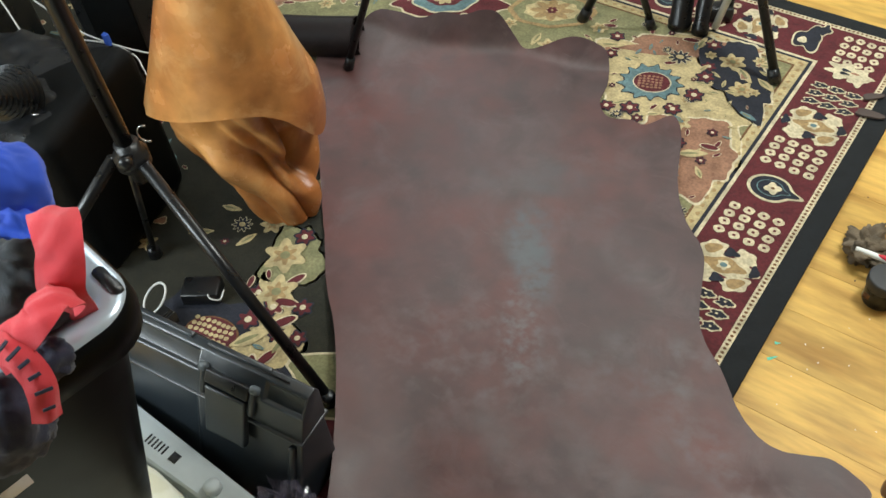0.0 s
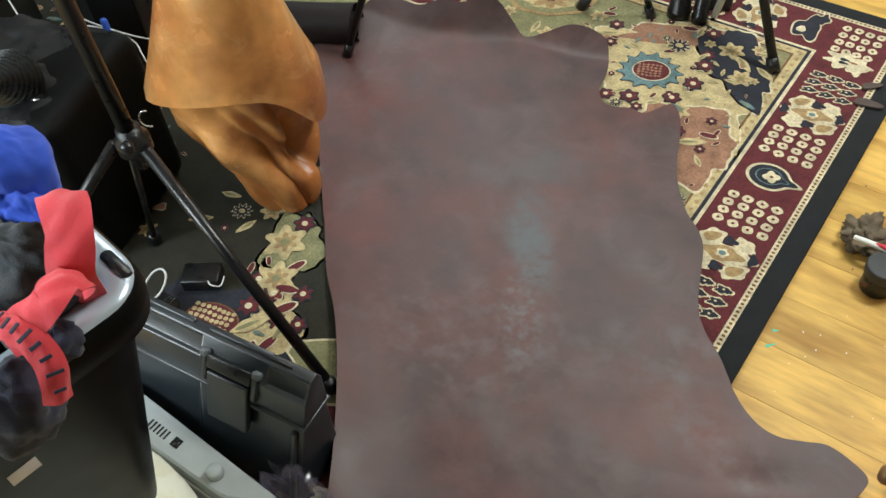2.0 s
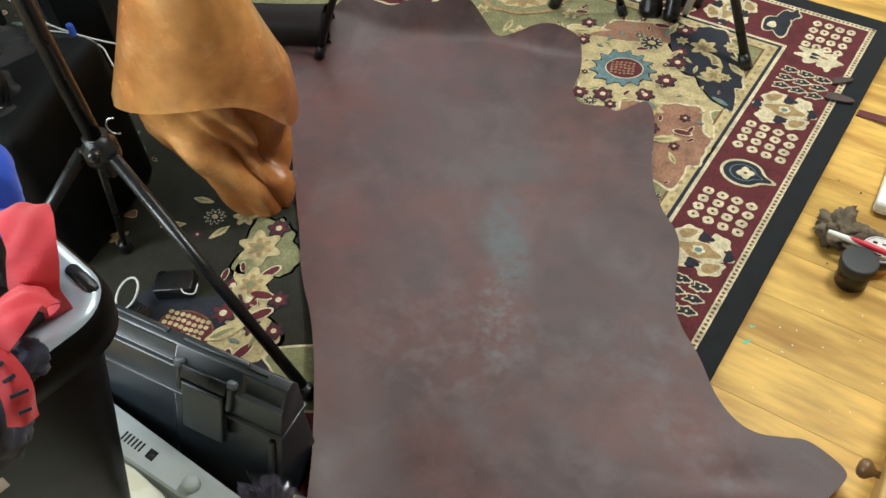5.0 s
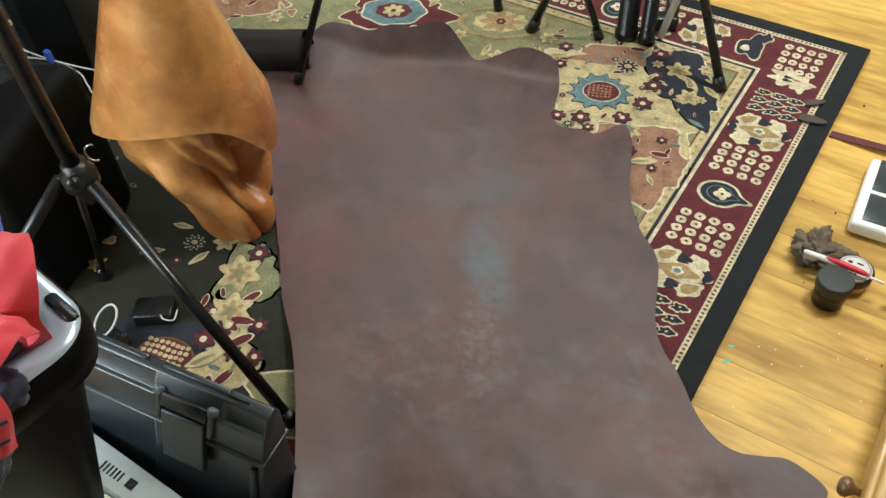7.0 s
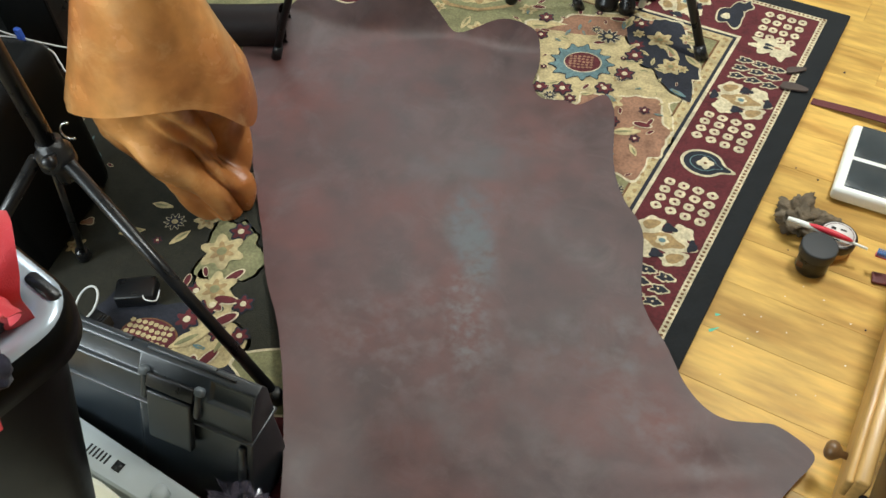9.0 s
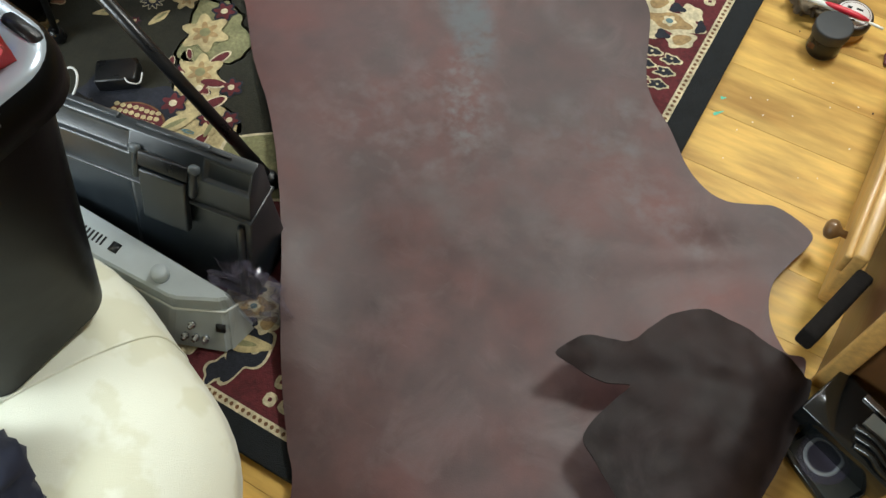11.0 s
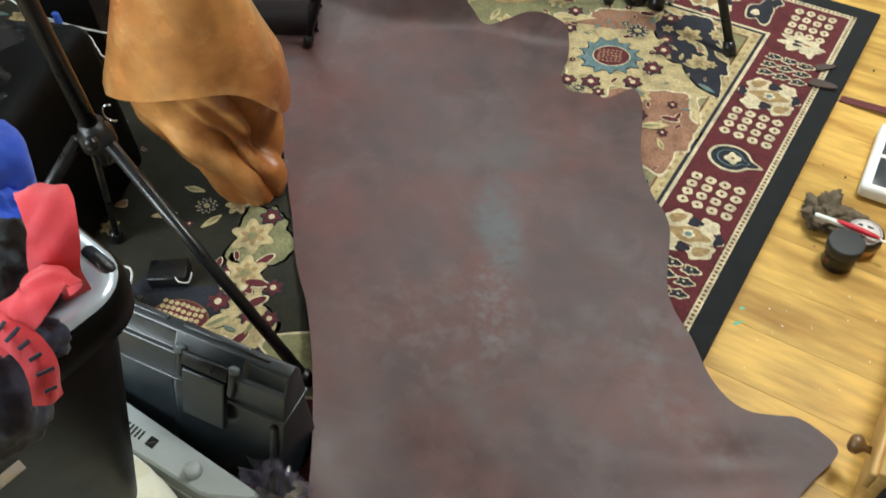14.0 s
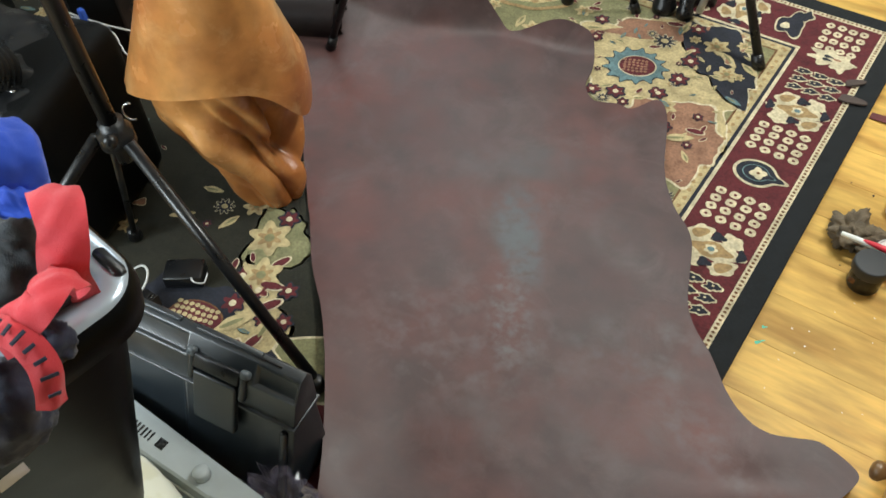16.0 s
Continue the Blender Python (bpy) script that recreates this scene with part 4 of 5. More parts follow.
lathe(bm, [(0.013, 0), (0.013, 0.012), (0.011, 0.015)], Matrix.Translation((-0.580, -1.820, 0.074)))
part("knob", bm, GREY_PLASTIC, dev, "pale grey round knob")
bm = bmesh.new()
ln = [Vector((x, y, 0.054)) for x, y in slope(0.0365)]
tube(bm, [ln[0], ln[1], ln[2], ln[3]], 0.0018, 8)
part("ridge", bm, WHITE_PLASTIC, dev)
for k in range(6):
    bm = bmesh.new()
    box(bm, (-0.735 + 0.008 * k, -1.818, 0.0745), (0.003, 0.016, 0.003))
    part("vent_slot", bm, BLACK_PLASTIC, dev)
bm = bmesh.new()
box(bm, (-0.672, -1.818, 0.0742), (0.016, 0.016, 0.004))
part("switch", bm, BLACK_PLASTIC, dev)
for f, z in ((0.24, 0.018), (0.42, 0.018), (0.58, 0.018), (0.34, 0.036)):
    bm = bmesh.new()
    lathe(bm, [(0.0058, 0), (0.0058, 0.005), (0.0032, 0.005), (0.0032, 0.012)], Matrix.Translation((-0.545 + 0.09 * f, -1.885 + 0.033 * f + 0.66 * z, z)) @ pose(0, 0, 0, 58, 0, 20), 14)
    part("jack", bm, STEEL, dev, "bright metal jack socket")
bm = bmesh.new()
box(bm, (0, 0, 0), (0.014, 0.004, 0.012), Matrix.Translation((-0.473, -1.835, 0.036)) @ pose(0, 0, 0, -32, 0, 20))
part("port", bm, BLACK_PLASTIC, dev, "small black port")

bag = thing("plastic_bag", "crumpled clear plastic bag lying on the device", "plastic bag")


def crumple(c, rx, ry, rz, sd, amp, freq):
    def f(u, v):
        a, b = 2 * math.pi * u, math.pi * v
        d = Vector((math.cos(a) * math.sin(b), math.sin(a) * math.sin(b), math.cos(b)))
        k = 1 + amp * noise.noise(d * freq + Vector((sd, sd * 2, 0))) + amp * 0.6 * abs(noise.noise(d * freq * 2.3 + Vector((sd, 0, 3))))
        return Vector(c) + Vector((d.x * rx * k, d.y * ry * k, max(d.z * rz * k, -rz)))
    return f


bm = bmesh.new()
grid(bm, crumple((-0.470, -1.765, 0.050), 0.052, 0.030, 0.050, 3, 0.7, 2.6), 44, 24, True)
bmesh.ops.remove_doubles(bm, verts=bm.verts, dist=1e-5)
part("film", bm, FILM, bag, smooth=False)

# ---- cream pouf ----
pouf = thing("pouf", "cream damask fabric pouf with piped seams", "pouf")
PC = Vector((-0.635, -2.265, 0))


def pouf_fn(u, v):
    a, b = 2 * math.pi * u, math.pi * (v - 0.5)
    cz = math.copysign(abs(math.sin(b)) ** 0.75, b)
    cr = abs(math.cos(b)) ** 0.55
    k = 1 + 0.018 * math.cos(8 * a) * cr + 0.03 * noise.noise((2 * math.cos(a), 2 * math.sin(a), 2 * cz))
    return PC + Vector((0.446 * cr * k * math.cos(a), 0.40 * cr * k * math.sin(a), FLOOR_Z + 0.135 + 0.135 * cz + 0.01 * noise.noise((3 * math.cos(a), 3 * math.sin(a), cz))))


bm = bmesh.new()
grid(bm, pouf_fn, 96, 40, True)
bmesh.ops.remove_doubles(bm, verts=bm.verts, dist=1e-5)
part("cushion", bm, CREAM_FABRIC, pouf)
for k in range(8):
    bm = bmesh.new()
    tube(bm, [pouf_fn((k + 0.5) / 8, 0.30 + 0.66 * j / 24) + Vector((0, 0, 0.0005)) for j in range(25)], 0.0022, 8)
    part("piping", bm, CREAM_FABRIC, pouf)

# ---- bin with laundry ----
bin_ob = thing("waste_bin", "tapered black plastic bin with brushed steel rim", "bin")
U, V2 = Vector((-0.991, 0.135, 0)), Vector((-0.135, -0.991, 0))


def rrect(c, hx, hy, r, z, n=8):
    out = []
    for sx, sy, a0 in ((1, 1, 0), (-1, 1, 90), (-1, -1, 180), (1, -1, 270)):
        for k in range(n + 1):
            a = math.radians(a0 + 90 * k / n)
            x, y = sx * (hx - r) + r * math.cos(a), sy * (hy - r) + r * math.sin(a)
            p = Vector(c) + U * x + V2 * y
            out.append(Vector((p.x, p.y, z)))
    return out


BT, BB, RZ, BZ = Vector((-0.609, -1.942, 0)), Vector((-0.648, -1.985, 0)), 0.712, 0.252
bm = bmesh.new()
loft(bm, [rrect(BB.lerp(BT, k), 0.115 + 0.060 * k, 0.095 + 0.030 * k, 0.04 + 0.012 * k, BZ + (RZ - 0.02 - BZ) * k) for k in (0, 0.03, 0.2, 0.4, 0.6, 0.8, 1)], cap0=True)
body_ob = solid(part("body", bm, BIN, bin_ob), 0.003)
bm = bmesh.new()
loft(bm, [rrect(BT, 0.175 + a, 0.125 + a, 0.040 + a, RZ + z) for a, z in ((0.0, -0.05), (0.008, -0.045), (0.012, -0.02), (0.010, -0.004), (0.006, 0.0))])
part("rim_lip", bm, BIN, bin_ob, "thick black lip")
bm = bmesh.new()
loft(bm, [rrect(BT, 0.175 + a, 0.125 + a, 0.040 + a, RZ + z) for a, z in ((0.009, -0.006), (0.006, 0.002), (-0.004, 0.005), (-0.026, 0.003), (-0.032, -0.004), (-0.033, -0.02))])
rim = part("rim", bm, CHROME, bin_ob, "brushed steel rim")
# No hole is cut: a black plate gives the handle slot its dark.
bm = bmesh.new()
loft(bm, [[p for p in rrect(BT + U * -0.140 + V2 * -0.120, 0.021, 0.0062, 0.006, RZ + z)] for z in (-0.004, 0.0062)], cap0=True, cap1=True)
part("handle_slot_plate", bm, BLACK_PLASTIC, rim, "black plate standing in for the dark handle slot")
bm = bmesh.new()
box(bm, (0, 0, 0), (0.030, 0.001, 0.021), Matrix.Translation((-0.466, -2.012, 0.575)) @ pose(0, 0, 0, -15, 0, 82))
sticker = part("sticker", bm, LABEL_WHITE, bin_ob, "small white barcode sticker")

laundry = thing("blue_shirt", "crumpled bright blue cloth in the bin", "clothing")
bm = bmesh.new()
grid(bm, crumple((-0.583, -1.833, 0.762), 0.034, 0.036, 0.046, 1, 0.16, 1.3), 60, 34, True)
bmesh.ops.remove_doubles(bm, verts=bm.verts, dist=1e-5)
part("cloth", bm, BLUE_CLOTH, laundry)
bm = bmesh.new()
grid(bm, crumple((-0.560, -1.862, 0.735), 0.034, 0.026, 0.030, 12, 0.35, 2.1), 44, 26, True)
bmesh.ops.remove_doubles(bm, verts=bm.verts, dist=1e-5)
part("sleeve", bm, BLUE_CLOTH, laundry)
grey = thing("grey_garment", "crumpled dark grey cloth in the bin", "clothing")
bm = bmesh.new()
grid(bm, crumple((-0.525, -1.900, 0.705), 0.070, 0.058, 0.055, 8, 0.35, 2.4), 70, 40, True)
bmesh.ops.remove_doubles(bm, verts=bm.verts, dist=1e-5)
part("cloth", bm, GREY_CLOTH, grey)
band = thing("red_waistband", "looped wide red elastic band over dark cloth", "clothing", pose(0.007, 0.006, 0))


def ribbon(bm, path, width, lean=Vector((0, 0, 1)), n=10, wrinkle=0.0011):
    pts = spline(path, n)
    k = len(pts) - 1

    def f(u, v):
        i = min(int(u * k + 0.5), k)
        p = pts[i]
        d = (pts[min(i + 1, k)] - pts[max(i - 1, 0)]).normalized()
        w = lean - lean.dot(d) * d
        w.normalize()
        nrm = d.cross(w)
        return p + w * width * (v - 0.5) + nrm * wrinkle * (math.sin(9 * v + 23 * u) + 0.7 * math.sin(31 * u - 5 * v)) + nrm * 0.006 * math.sin(math.pi * v)
    grid(bm, f, k, 10)


bm = bmesh.new()
ribbon(bm, [(-0.512, -1.845, 0.765), (-0.490, -1.850, 0.792), (-0.461, -1.864, 0.798), (-0.446, -1.878, 0.786), (-0.446, -1.890, 0.760), (-0.460, -1.888, 0.705)], 0.042, Vector((0.79, 0.61, 0)))
solid(part("upper_loop", bm, RED_CLOTH, band), 0.0015)
bm = bmesh.new()
ribbon(bm, [(-0.450, -1.896, 0.745), (-0.422, -1.897, 0.774), (-0.415, -1.912, 0.788), (-0.408, -1.929, 0.788), (-0.418, -1.945, 0.776), (-0.438, -1.961, 0.755)], 0.036, Vector((1.0, 0.04, 0.05)))
solid(part("lower_loop", bm, RED_CLOTH, band), 0.0015)
briefs = thing("navy_shorts", "navy shorts with a red waistband hanging over the bin", "clothing")
bm = bmesh.new()
grid(bm, crumple((-0.425, -1.985, 0.695), 0.034, 0.036, 0.046, 5, 0.25, 1.8), 60, 34, True)
bmesh.ops.remove_doubles(bm, verts=bm.verts, dist=1e-5)
part("cloth", bm, NAVY_CLOTH, briefs)
bm = bmesh.new()
WB = [(-0.440, -1.955, 0.768), (-0.418, -1.952, 0.776), (-0.396, -1.950, 0.774), (-0.379, -1.953, 0.756), (-0.376, -1.965, 0.722)]
ribbon(bm, WB, 0.024, Vector((0.15, 0.95, 0.2)), wrinkle=0.0008)
wb = solid(part("waistband", bm, RED_CLOTH, briefs, "red waistband with dark bars"), 0.0015)
wp = spline(WB, 10)
for k in range(9):
    i = 3 + 4 * k
    bm = bmesh.new()
    d = (wp[i + 1] - wp[i - 1]).normalized()
    w = Vector((0.15, 0.95, 0.2))
    w = (w - w.dot(d) * d).normalized()
    nn = w.cross(d)
    if nn.z < 0:
        nn.negate()
    c = wp[i] + nn * 0.0085
    mtx = Matrix((d, w, nn)).transposed().to_4x4()
    mtx.translation = c
    box(bm, (0, 0, 0), (0.0034, 0.014 if k % 3 == 1 else 0.010, 0.0012), mtx, bevel=0.0004)
    part("lettering_bar", bm, NAVY_CLOTH, wb)

bm = bmesh.new()
grid(bm, crumple((-0.428, -1.927, 0.715), 0.018, 0.018, 0.018, 4, 0.3, 2.0), 40, 24, True)
bmesh.ops.remove_doubles(bm, verts=bm.verts, dist=1e-5)
part("leg_opening", bm, NAVY_CLOTH, briefs)
sock = thing("navy_shirt", "dark navy cloth lying on the pouf", "clothing")
bm = bmesh.new()
grid(bm, crumple((-0.500, -2.180, 0.270), 0.085, 0.060, 0.034, 9, 0.4, 2.0), 50, 30, True)
bmesh.ops.remove_doubles(bm, verts=bm.verts, dist=1e-5)
part("cloth", bm, NAVY_CLOTH, sock)

# ---- small things by the case ----
ring = thing("cable_loop", "coiled white cable loop with black plug", "cable")
bm = bmesh.new()
tube(bm, spline([(-0.99 + 0.031 * math.cos(a) , -1.60 + 0.026 * math.sin(a), 0.045 + 0.024 * math.sin(a + 0.6)) for a in [0.2 + 2 * math.pi * k / 12 for k in range(13)]], 4), 0.0022, 8)
part("wire", bm, CABLE_WHITE, ring)
bm = bmesh.new()
for k in range(3):
    box(bm, (-0.945 + 0.006 * k, -1.615 + 0.003 * k, 0.03), (0.003, 0.02, 0.03), bevel=0.001)
box(bm, (-0.96, -1.61, 0.016), (0.04, 0.03, 0.03), bevel=0.004)
part("plug", bm, BLACK_PLASTIC, ring)
gadget = thing("battery_charger", "small black charger with loose wire", "charger", pose(-0.945, -1.525, 0.004, 0, 0, 35))
bm = bmesh.new()
box(bm, (0, 0, 0.016), (0.075, 0.05, 0.03), bevel=0.004)
part("body", bm, BLACK_PLASTIC, gadget)
bm = bmesh.new()
tube(bm, spline([(0.02, -0.025, 0.034), (0.03, -0.04, 0.04), (0.045, -0.035, 0.03), (0.05, -0.015, 0.034)], 6), 0.0015, 8)
part("wire", bm, CABLE_WHITE, gadget)

# ---- black case with the ribbed horn on it ----
suit = thing("equipment_bag", "bulky black equipment bag with glossy top", "bag", pose(-1.37, -1.51, 0.0, 0, 0, 18))
suit.scale = (0.88, 0.88, 1.0)
bm = bmesh.new()
box(bm, (0, 0, 0.17), (0.46, 0.34, 0.335), bevel=0.035, seg=4)
for v in bm.verts:
    v.co += Vector((0, 0, 0.02 * noise.noise(v.co * 5))) + v.normal * 0.0
    if v.co.z > 0.25:
        v.co.z += 0.02 * math.sin(v.co.x * 9)
part("body", bm, BLACK_NYLON, suit)
bm = bmesh.new()
tube(bm, spline([(0.22 * math.cos(a), 0.165 * math.sin(a), 0.325 + 0.01 * math.sin(3 * a)) for a in [2 * math.pi * k / 24 for k in range(25)]], 3), 0.005, 8)
part("piping", bm, BLACK_PLASTIC, suit, "glossy black piping")
bm = bmesh.new()
grid(bm, lambda u, v: Vector((-0.21 + 0.42 * u, -0.16 + 0.33 * v, 0.352 + 0.014 * noise.noise((u * 4, v * 4, 1)) + 0.008 * noise.noise((u * 11, v * 11, 4)) - 0.05 * max(0, abs(u - 0.5) - 0.40) - 0.08 * max(0, abs(v - 0.5) - 0.42))), 40, 30)
solid(part("top_flap", bm, BLACK_PLASTIC, suit, "glossy wrinkled black top flap"), 0.003)
bm = bmesh.new()
tube(bm, spline([(0.12, -0.08, 0.345), (0.145, -0.09, 0.36), (0.17, -0.075, 0.35), (0.16, -0.05, 0.345), (0.13, -0.055, 0.345)], 5), 0.0025, 8)
part("buckle_ring", bm, STEEL, suit, "bright steel ring")
horn = thing("ribbed_reflector", "dark grey ribbed lamp reflector on the bag", "lamp reflector", pose(-1.255, -1.590, 0.412, -125, 0, 30))
horn.scale = (0.78, 0.78, 0.78)
bm = bmesh.new()
prof = []
for k in range(9):
    r = 0.022 + 0.006 * k
    prof += [(r, 0.011 * k), (r + 0.0045, 0.011 * k + 0.002), (r + 0.0050, 0.011 * k + 0.0085), (r + 0.003, 0.011 * k + 0.0095)]
lathe(bm, prof, None, 40)
part("shell", bm, mat("reflector_grey", (0.007, 0.008, 0.009), rough=0.28, vary=0.15), horn, smooth=False)

# ---- far left: dark furniture and cables ----
spk = thing("speaker", "tall black floor speaker in the shade", "speaker", pose(-1.62, -1.06, 0.0, 0, 0, 20))
bm = bmesh.new()
box(bm, (0, 0, 0.40), (0.17, 0.20, 0.80), bevel=0.008)
part("cabinet", bm, BLACK_PLASTIC, spk)
bm = bmesh.new()
box(bm, (0.02, -0.103, 0.42), (0.13, 0.008, 0.72), bevel=0.003)
part("grille", bm, BLACK_NYLON, spk)
dsk = thing("desk_pedestal", "black desk pedestal with drawers", "desk", pose(-2.06, -1.42, 0.0, 0, 0, 25))
bm = bmesh.new()
box(bm, (0, 0, 0.33), (0.36, 0.5, 0.66), bevel=0.006)
part("body", bm, BLACK_PLASTIC, dsk)
for z in (0.12, 0.33, 0.54):
    bm = bmesh.new()
    box(bm, (0.186, 0, z), (0.014, 0.46, 0.19), bevel=0.004)
    part("drawer", bm, BLACK_PLASTIC, dsk)
cab = thing("white_cables", "thin white cables tied with blue strap", "cable")
for pts in ([(-1.72, -1.24, 0.27), (-1.6, -1.225, 0.215), (-1.512, -1.209, 0.2), (-1.43, -1.19, 0.195), (-1.36, -1.165, 0.19), (-1.25, -1.15, 0.2)],
            [(-1.58, -1.235, 0.20), (-1.51, -1.207, 0.196), (-1.44, -1.20, 0.185), (-1.40, -1.215, 0.175), (-1.36, -1.225, 0.17), (-1.25, -1.2, 0.17)],
            [(-1.74, -1.36, 0.42), (-1.70, -1.32, 0.34), (-1.66, -1.32, 0.25), (-1.60, -1.34, 0.18), (-1.57, -1.37, 0.12), (-1.56, -1.40, 0.02)],
            [(-1.70, -1.22, 0.38), (-1.66, -1.22, 0.30), (-1.60, -1.23, 0.25), (-1.56, -1.25, 0.22), (-1.52, -1.33, 0.12), (-1.50, -1.37, 0.01)]):
    bm = bmesh.new()
    tube(bm, spline(pts, 8), 0.0020, 8)
    part("wire", bm, CABLE_WHITE, cab)
bm = bmesh.new()
box(bm, (-1.512, -1.211, 0.195), (0.016, 0.012, 0.062), bevel=0.003)
part("strap", bm, BLUE_TAPE, cab, "blue hook-and-loop strap")

# ---- stands behind the hide ----


def stand(name, label, hubp, feet, r, column=None, group="stands"):
    st = thing(name, label, "stand", group=group)
    hubp = Vector(hubp)
    for fx, fy, fz in feet:
        bm = bmesh.new()
        rod(bm, (fx, fy, fz + 0.008), hubp, r)
        lg = part("leg", bm, BLACK_METAL, st)
        d = (hubp - Vector((fx, fy, fz))).normalized()
        bm = bmesh.new()
        p = Vector((fx, fy, fz + 0.002))
        rod(bm, p, p + d * 0.035, r * 1.45, r * 1.25)
        part("rubber_foot", bm, BLACK_PLASTIC, lg)
    bm = bmesh.new()
    lathe(bm, [(0.02, 0), (0.03, 0.01), (0.03, 0.05), (0.02, 0.06)], Matrix.Translation(hubp - Vector((0, 0, 0.03))))
    part("collar", bm, BLACK_PLASTIC, st)
    if column:
        for dx, rr in column:
            bm = bmesh.new()
            lathe(bm, [(rr * 1.15, 0), (rr * 1.15, 0.02), (rr, 0.022), (rr, 0.9)], Matrix.Translation((hubp.x + dx, hubp.y, 0.003)), 24)
            part("column", bm, BLACK_METAL, st)
    return st


stand("keyboard_stand", "black metal stand with thick column and splayed legs", (-0.548, -0.243, 0.62), ((-0.772, -0.341, 0), (-0.262, -0.336, 0), (-0.47, 0.05, 0)), 0.011, ((0.0, 0.026), (0.055, 0.018)))
stand("light_stand", "slim black light stand straddling the hide", (-0.80, -0.66, 1.05), ((-1.158, -0.825, 0.014), (-0.603, -0.285, 0), (-0.895, -0.297, 0)), 0.009)
stick = thing("white_rod", "white metal rod with screw tip leaning on the stand", "rod")
bm = bmesh.new()
rod(bm, (-0.466, -0.215, 0.012), (-0.32, -0.395, 0.57), 0.009)
part("shaft", bm, WHITE_PLASTIC, stick)
bm = bmesh.new()
rod(bm, (-0.468, -0.213, 0.001), (-0.463, -0.219, 0.022), 0.005, 0.006)
part("tip", bm, STEEL, stick)
clamp = thing("black_clamp", "black plastic clamp lying on the rug", "clamp", pose(-0.49, -0.17, 0.002, 0, 0, 30))
bm = bmesh.new()
box(bm, (0, 0, 0.02), (0.09, 0.045, 0.04), bevel=0.008)
box(bm, (0.03, 0.02, 0.045), (0.03, 0.05, 0.05), bevel=0.008)
part("jaw", bm, BLACK_PLASTIC, clamp)

# ---- things on the wooden floor ----
F = FLOOR_Z
jar = thing("black_jar", "small black jar with matte screw lid", "jar", pose(0.134, -0.826, F))
bm = bmesh.new()
lathe(bm, [(0.028, 0), (0.0295, 0.003), (0.0295, 0.045), (0.027, 0.047)], None, 40)
jb = part("jar_body", bm, BLACK_PLASTIC, jar)
bm = bmesh.new()
lathe(bm, [(0.0325, 0.042), (0.0335, 0.044), (0.0335, 0.062), (0.0325, 0.0645), (0.030, 0.065)], None, 48)
part("lid", bm, mat("lid_matte", (0.03, 0.032, 0.034), rough=0.6, vary=0.2), jar, "matte black screw lid")
bm = bmesh.new()
box(bm, (-0.011, -0.0275, 0.022), (0.018, 0.002, 0.012), pose(0, 0, 0, 0, 0, -14))
part("label", bm, W_BROWN, jb, "faded brown label")
tin = thing("balm_jar", "clear amber balm jar with white labelled lid", "jar", pose(0.157, -0.762, F))
bm = bmesh.new()
lathe(bm, [(0.030, 0), (0.032, 0.003), (0.032, 0.026), (0.030, 0.028)], None, 40)
part("jar_body", bm, AMBER, tin)
bm = bmesh.new()
lathe(bm, [(0.0355, 0.022), (0.0365, 0.024), (0.0365, 0.040), (0.035, 0.042), (0.032, 0.0425)], None, 48)
tl = part("lid", bm, DARK_BROWN, tin, "dark brown screw lid")
bm = bmesh.new()
lathe(bm, [(0.0315, 0.0425), (0.0315, 0.0435)], None, 48)
part("lid_label", bm, LABEL_WHITE, tl, "white round lid label")
bm = bmesh.new()
lathe(bm, [(0.0275, 0.0437), (0.0285, 0.0437), (0.0285, 0.0440), (0.0275, 0.0440)], None, 48, caps=False)
part("label_ring", bm, LEATHER_RED, tl)
for dx, dy, w, h in ((-0.012, 0.012, 0.008, 0.006), (0.006, 0.014, 0.012, 0.004), (-0.004, -0.016, 0.02, 0.003)):
    bm = bmesh.new()
    box(bm, (dx, dy, 0.0438), (w, h, 0.0006))
    part("print_bar", bm, BLACK_PLASTIC, tl)
brush = thing("toothbrush", "red and white toothbrush resting on the jar lid", "toothbrush")
A, B = Vector((0.062, -0.778, 0.042)), Vector((0.250, -0.780, 0.034))
bm = bmesh.new()
tube(bm, [A.lerp(B, k / 20) + Vector((0, 0, 0.004 * math.sin(k / 20 * math.pi))) for k in range(17)], 0.0052, 12, lambda s: 0.55 + 0.55 * math.sin(math.pi * min(s * 1.2 + 0.1, 1)) ** 0.6 if s < 0.8 else 0.5)
hd = part("handle", bm, WHITE_PLASTIC, brush)
bm = bmesh.new()
tube(bm, [A.lerp(B, k / 20) + Vector((0, 0, 0.0035 + 0.004 * math.sin(k / 20 * math.pi))) for k in range(4, 14)], 0.0058, 12, lambda s: 0.3 + 0.75 * math.sin(math.pi * s) ** 0.5)
part("grip", bm, mat("red_rubber", (0.55, 0.02, 0.04), rough=0.4, vary=0.1), hd, "red rubber grip")
bm = bmesh.new()
box(bm, (0, 0, 0), (0.028, 0.012, 0.005), Matrix.Translation((0.242, -0.780, 0.034)), bevel=0.002)
hh = part("head", bm, mat("red_plastic", (0.5, 0.02, 0.03), rough=0.35, vary=0.1), brush)
bm = bmesh.new()
for i in range(7):
    for j in range(3):
        box(bm, (0.231 + 0.0037 * i, -0.784 + 0.004 * j, 0.0412), (0.0026, 0.003, 0.010))
part("bristle", bm, mat("blue_bristle", (0.08, 0.22, 0.55), rough=0.6, vary=0.2), hh, "blue and white bristles")["kind"] = "stuff"
rag = thing("rag", "crumpled stained brown polishing rag", "rag")
bm = bmesh.new()
grid(bm, crumple((0.075, -0.728, F + 0.022), 0.034, 0.040, 0.024, 2, 0.75, 2.6), 60, 34, True)
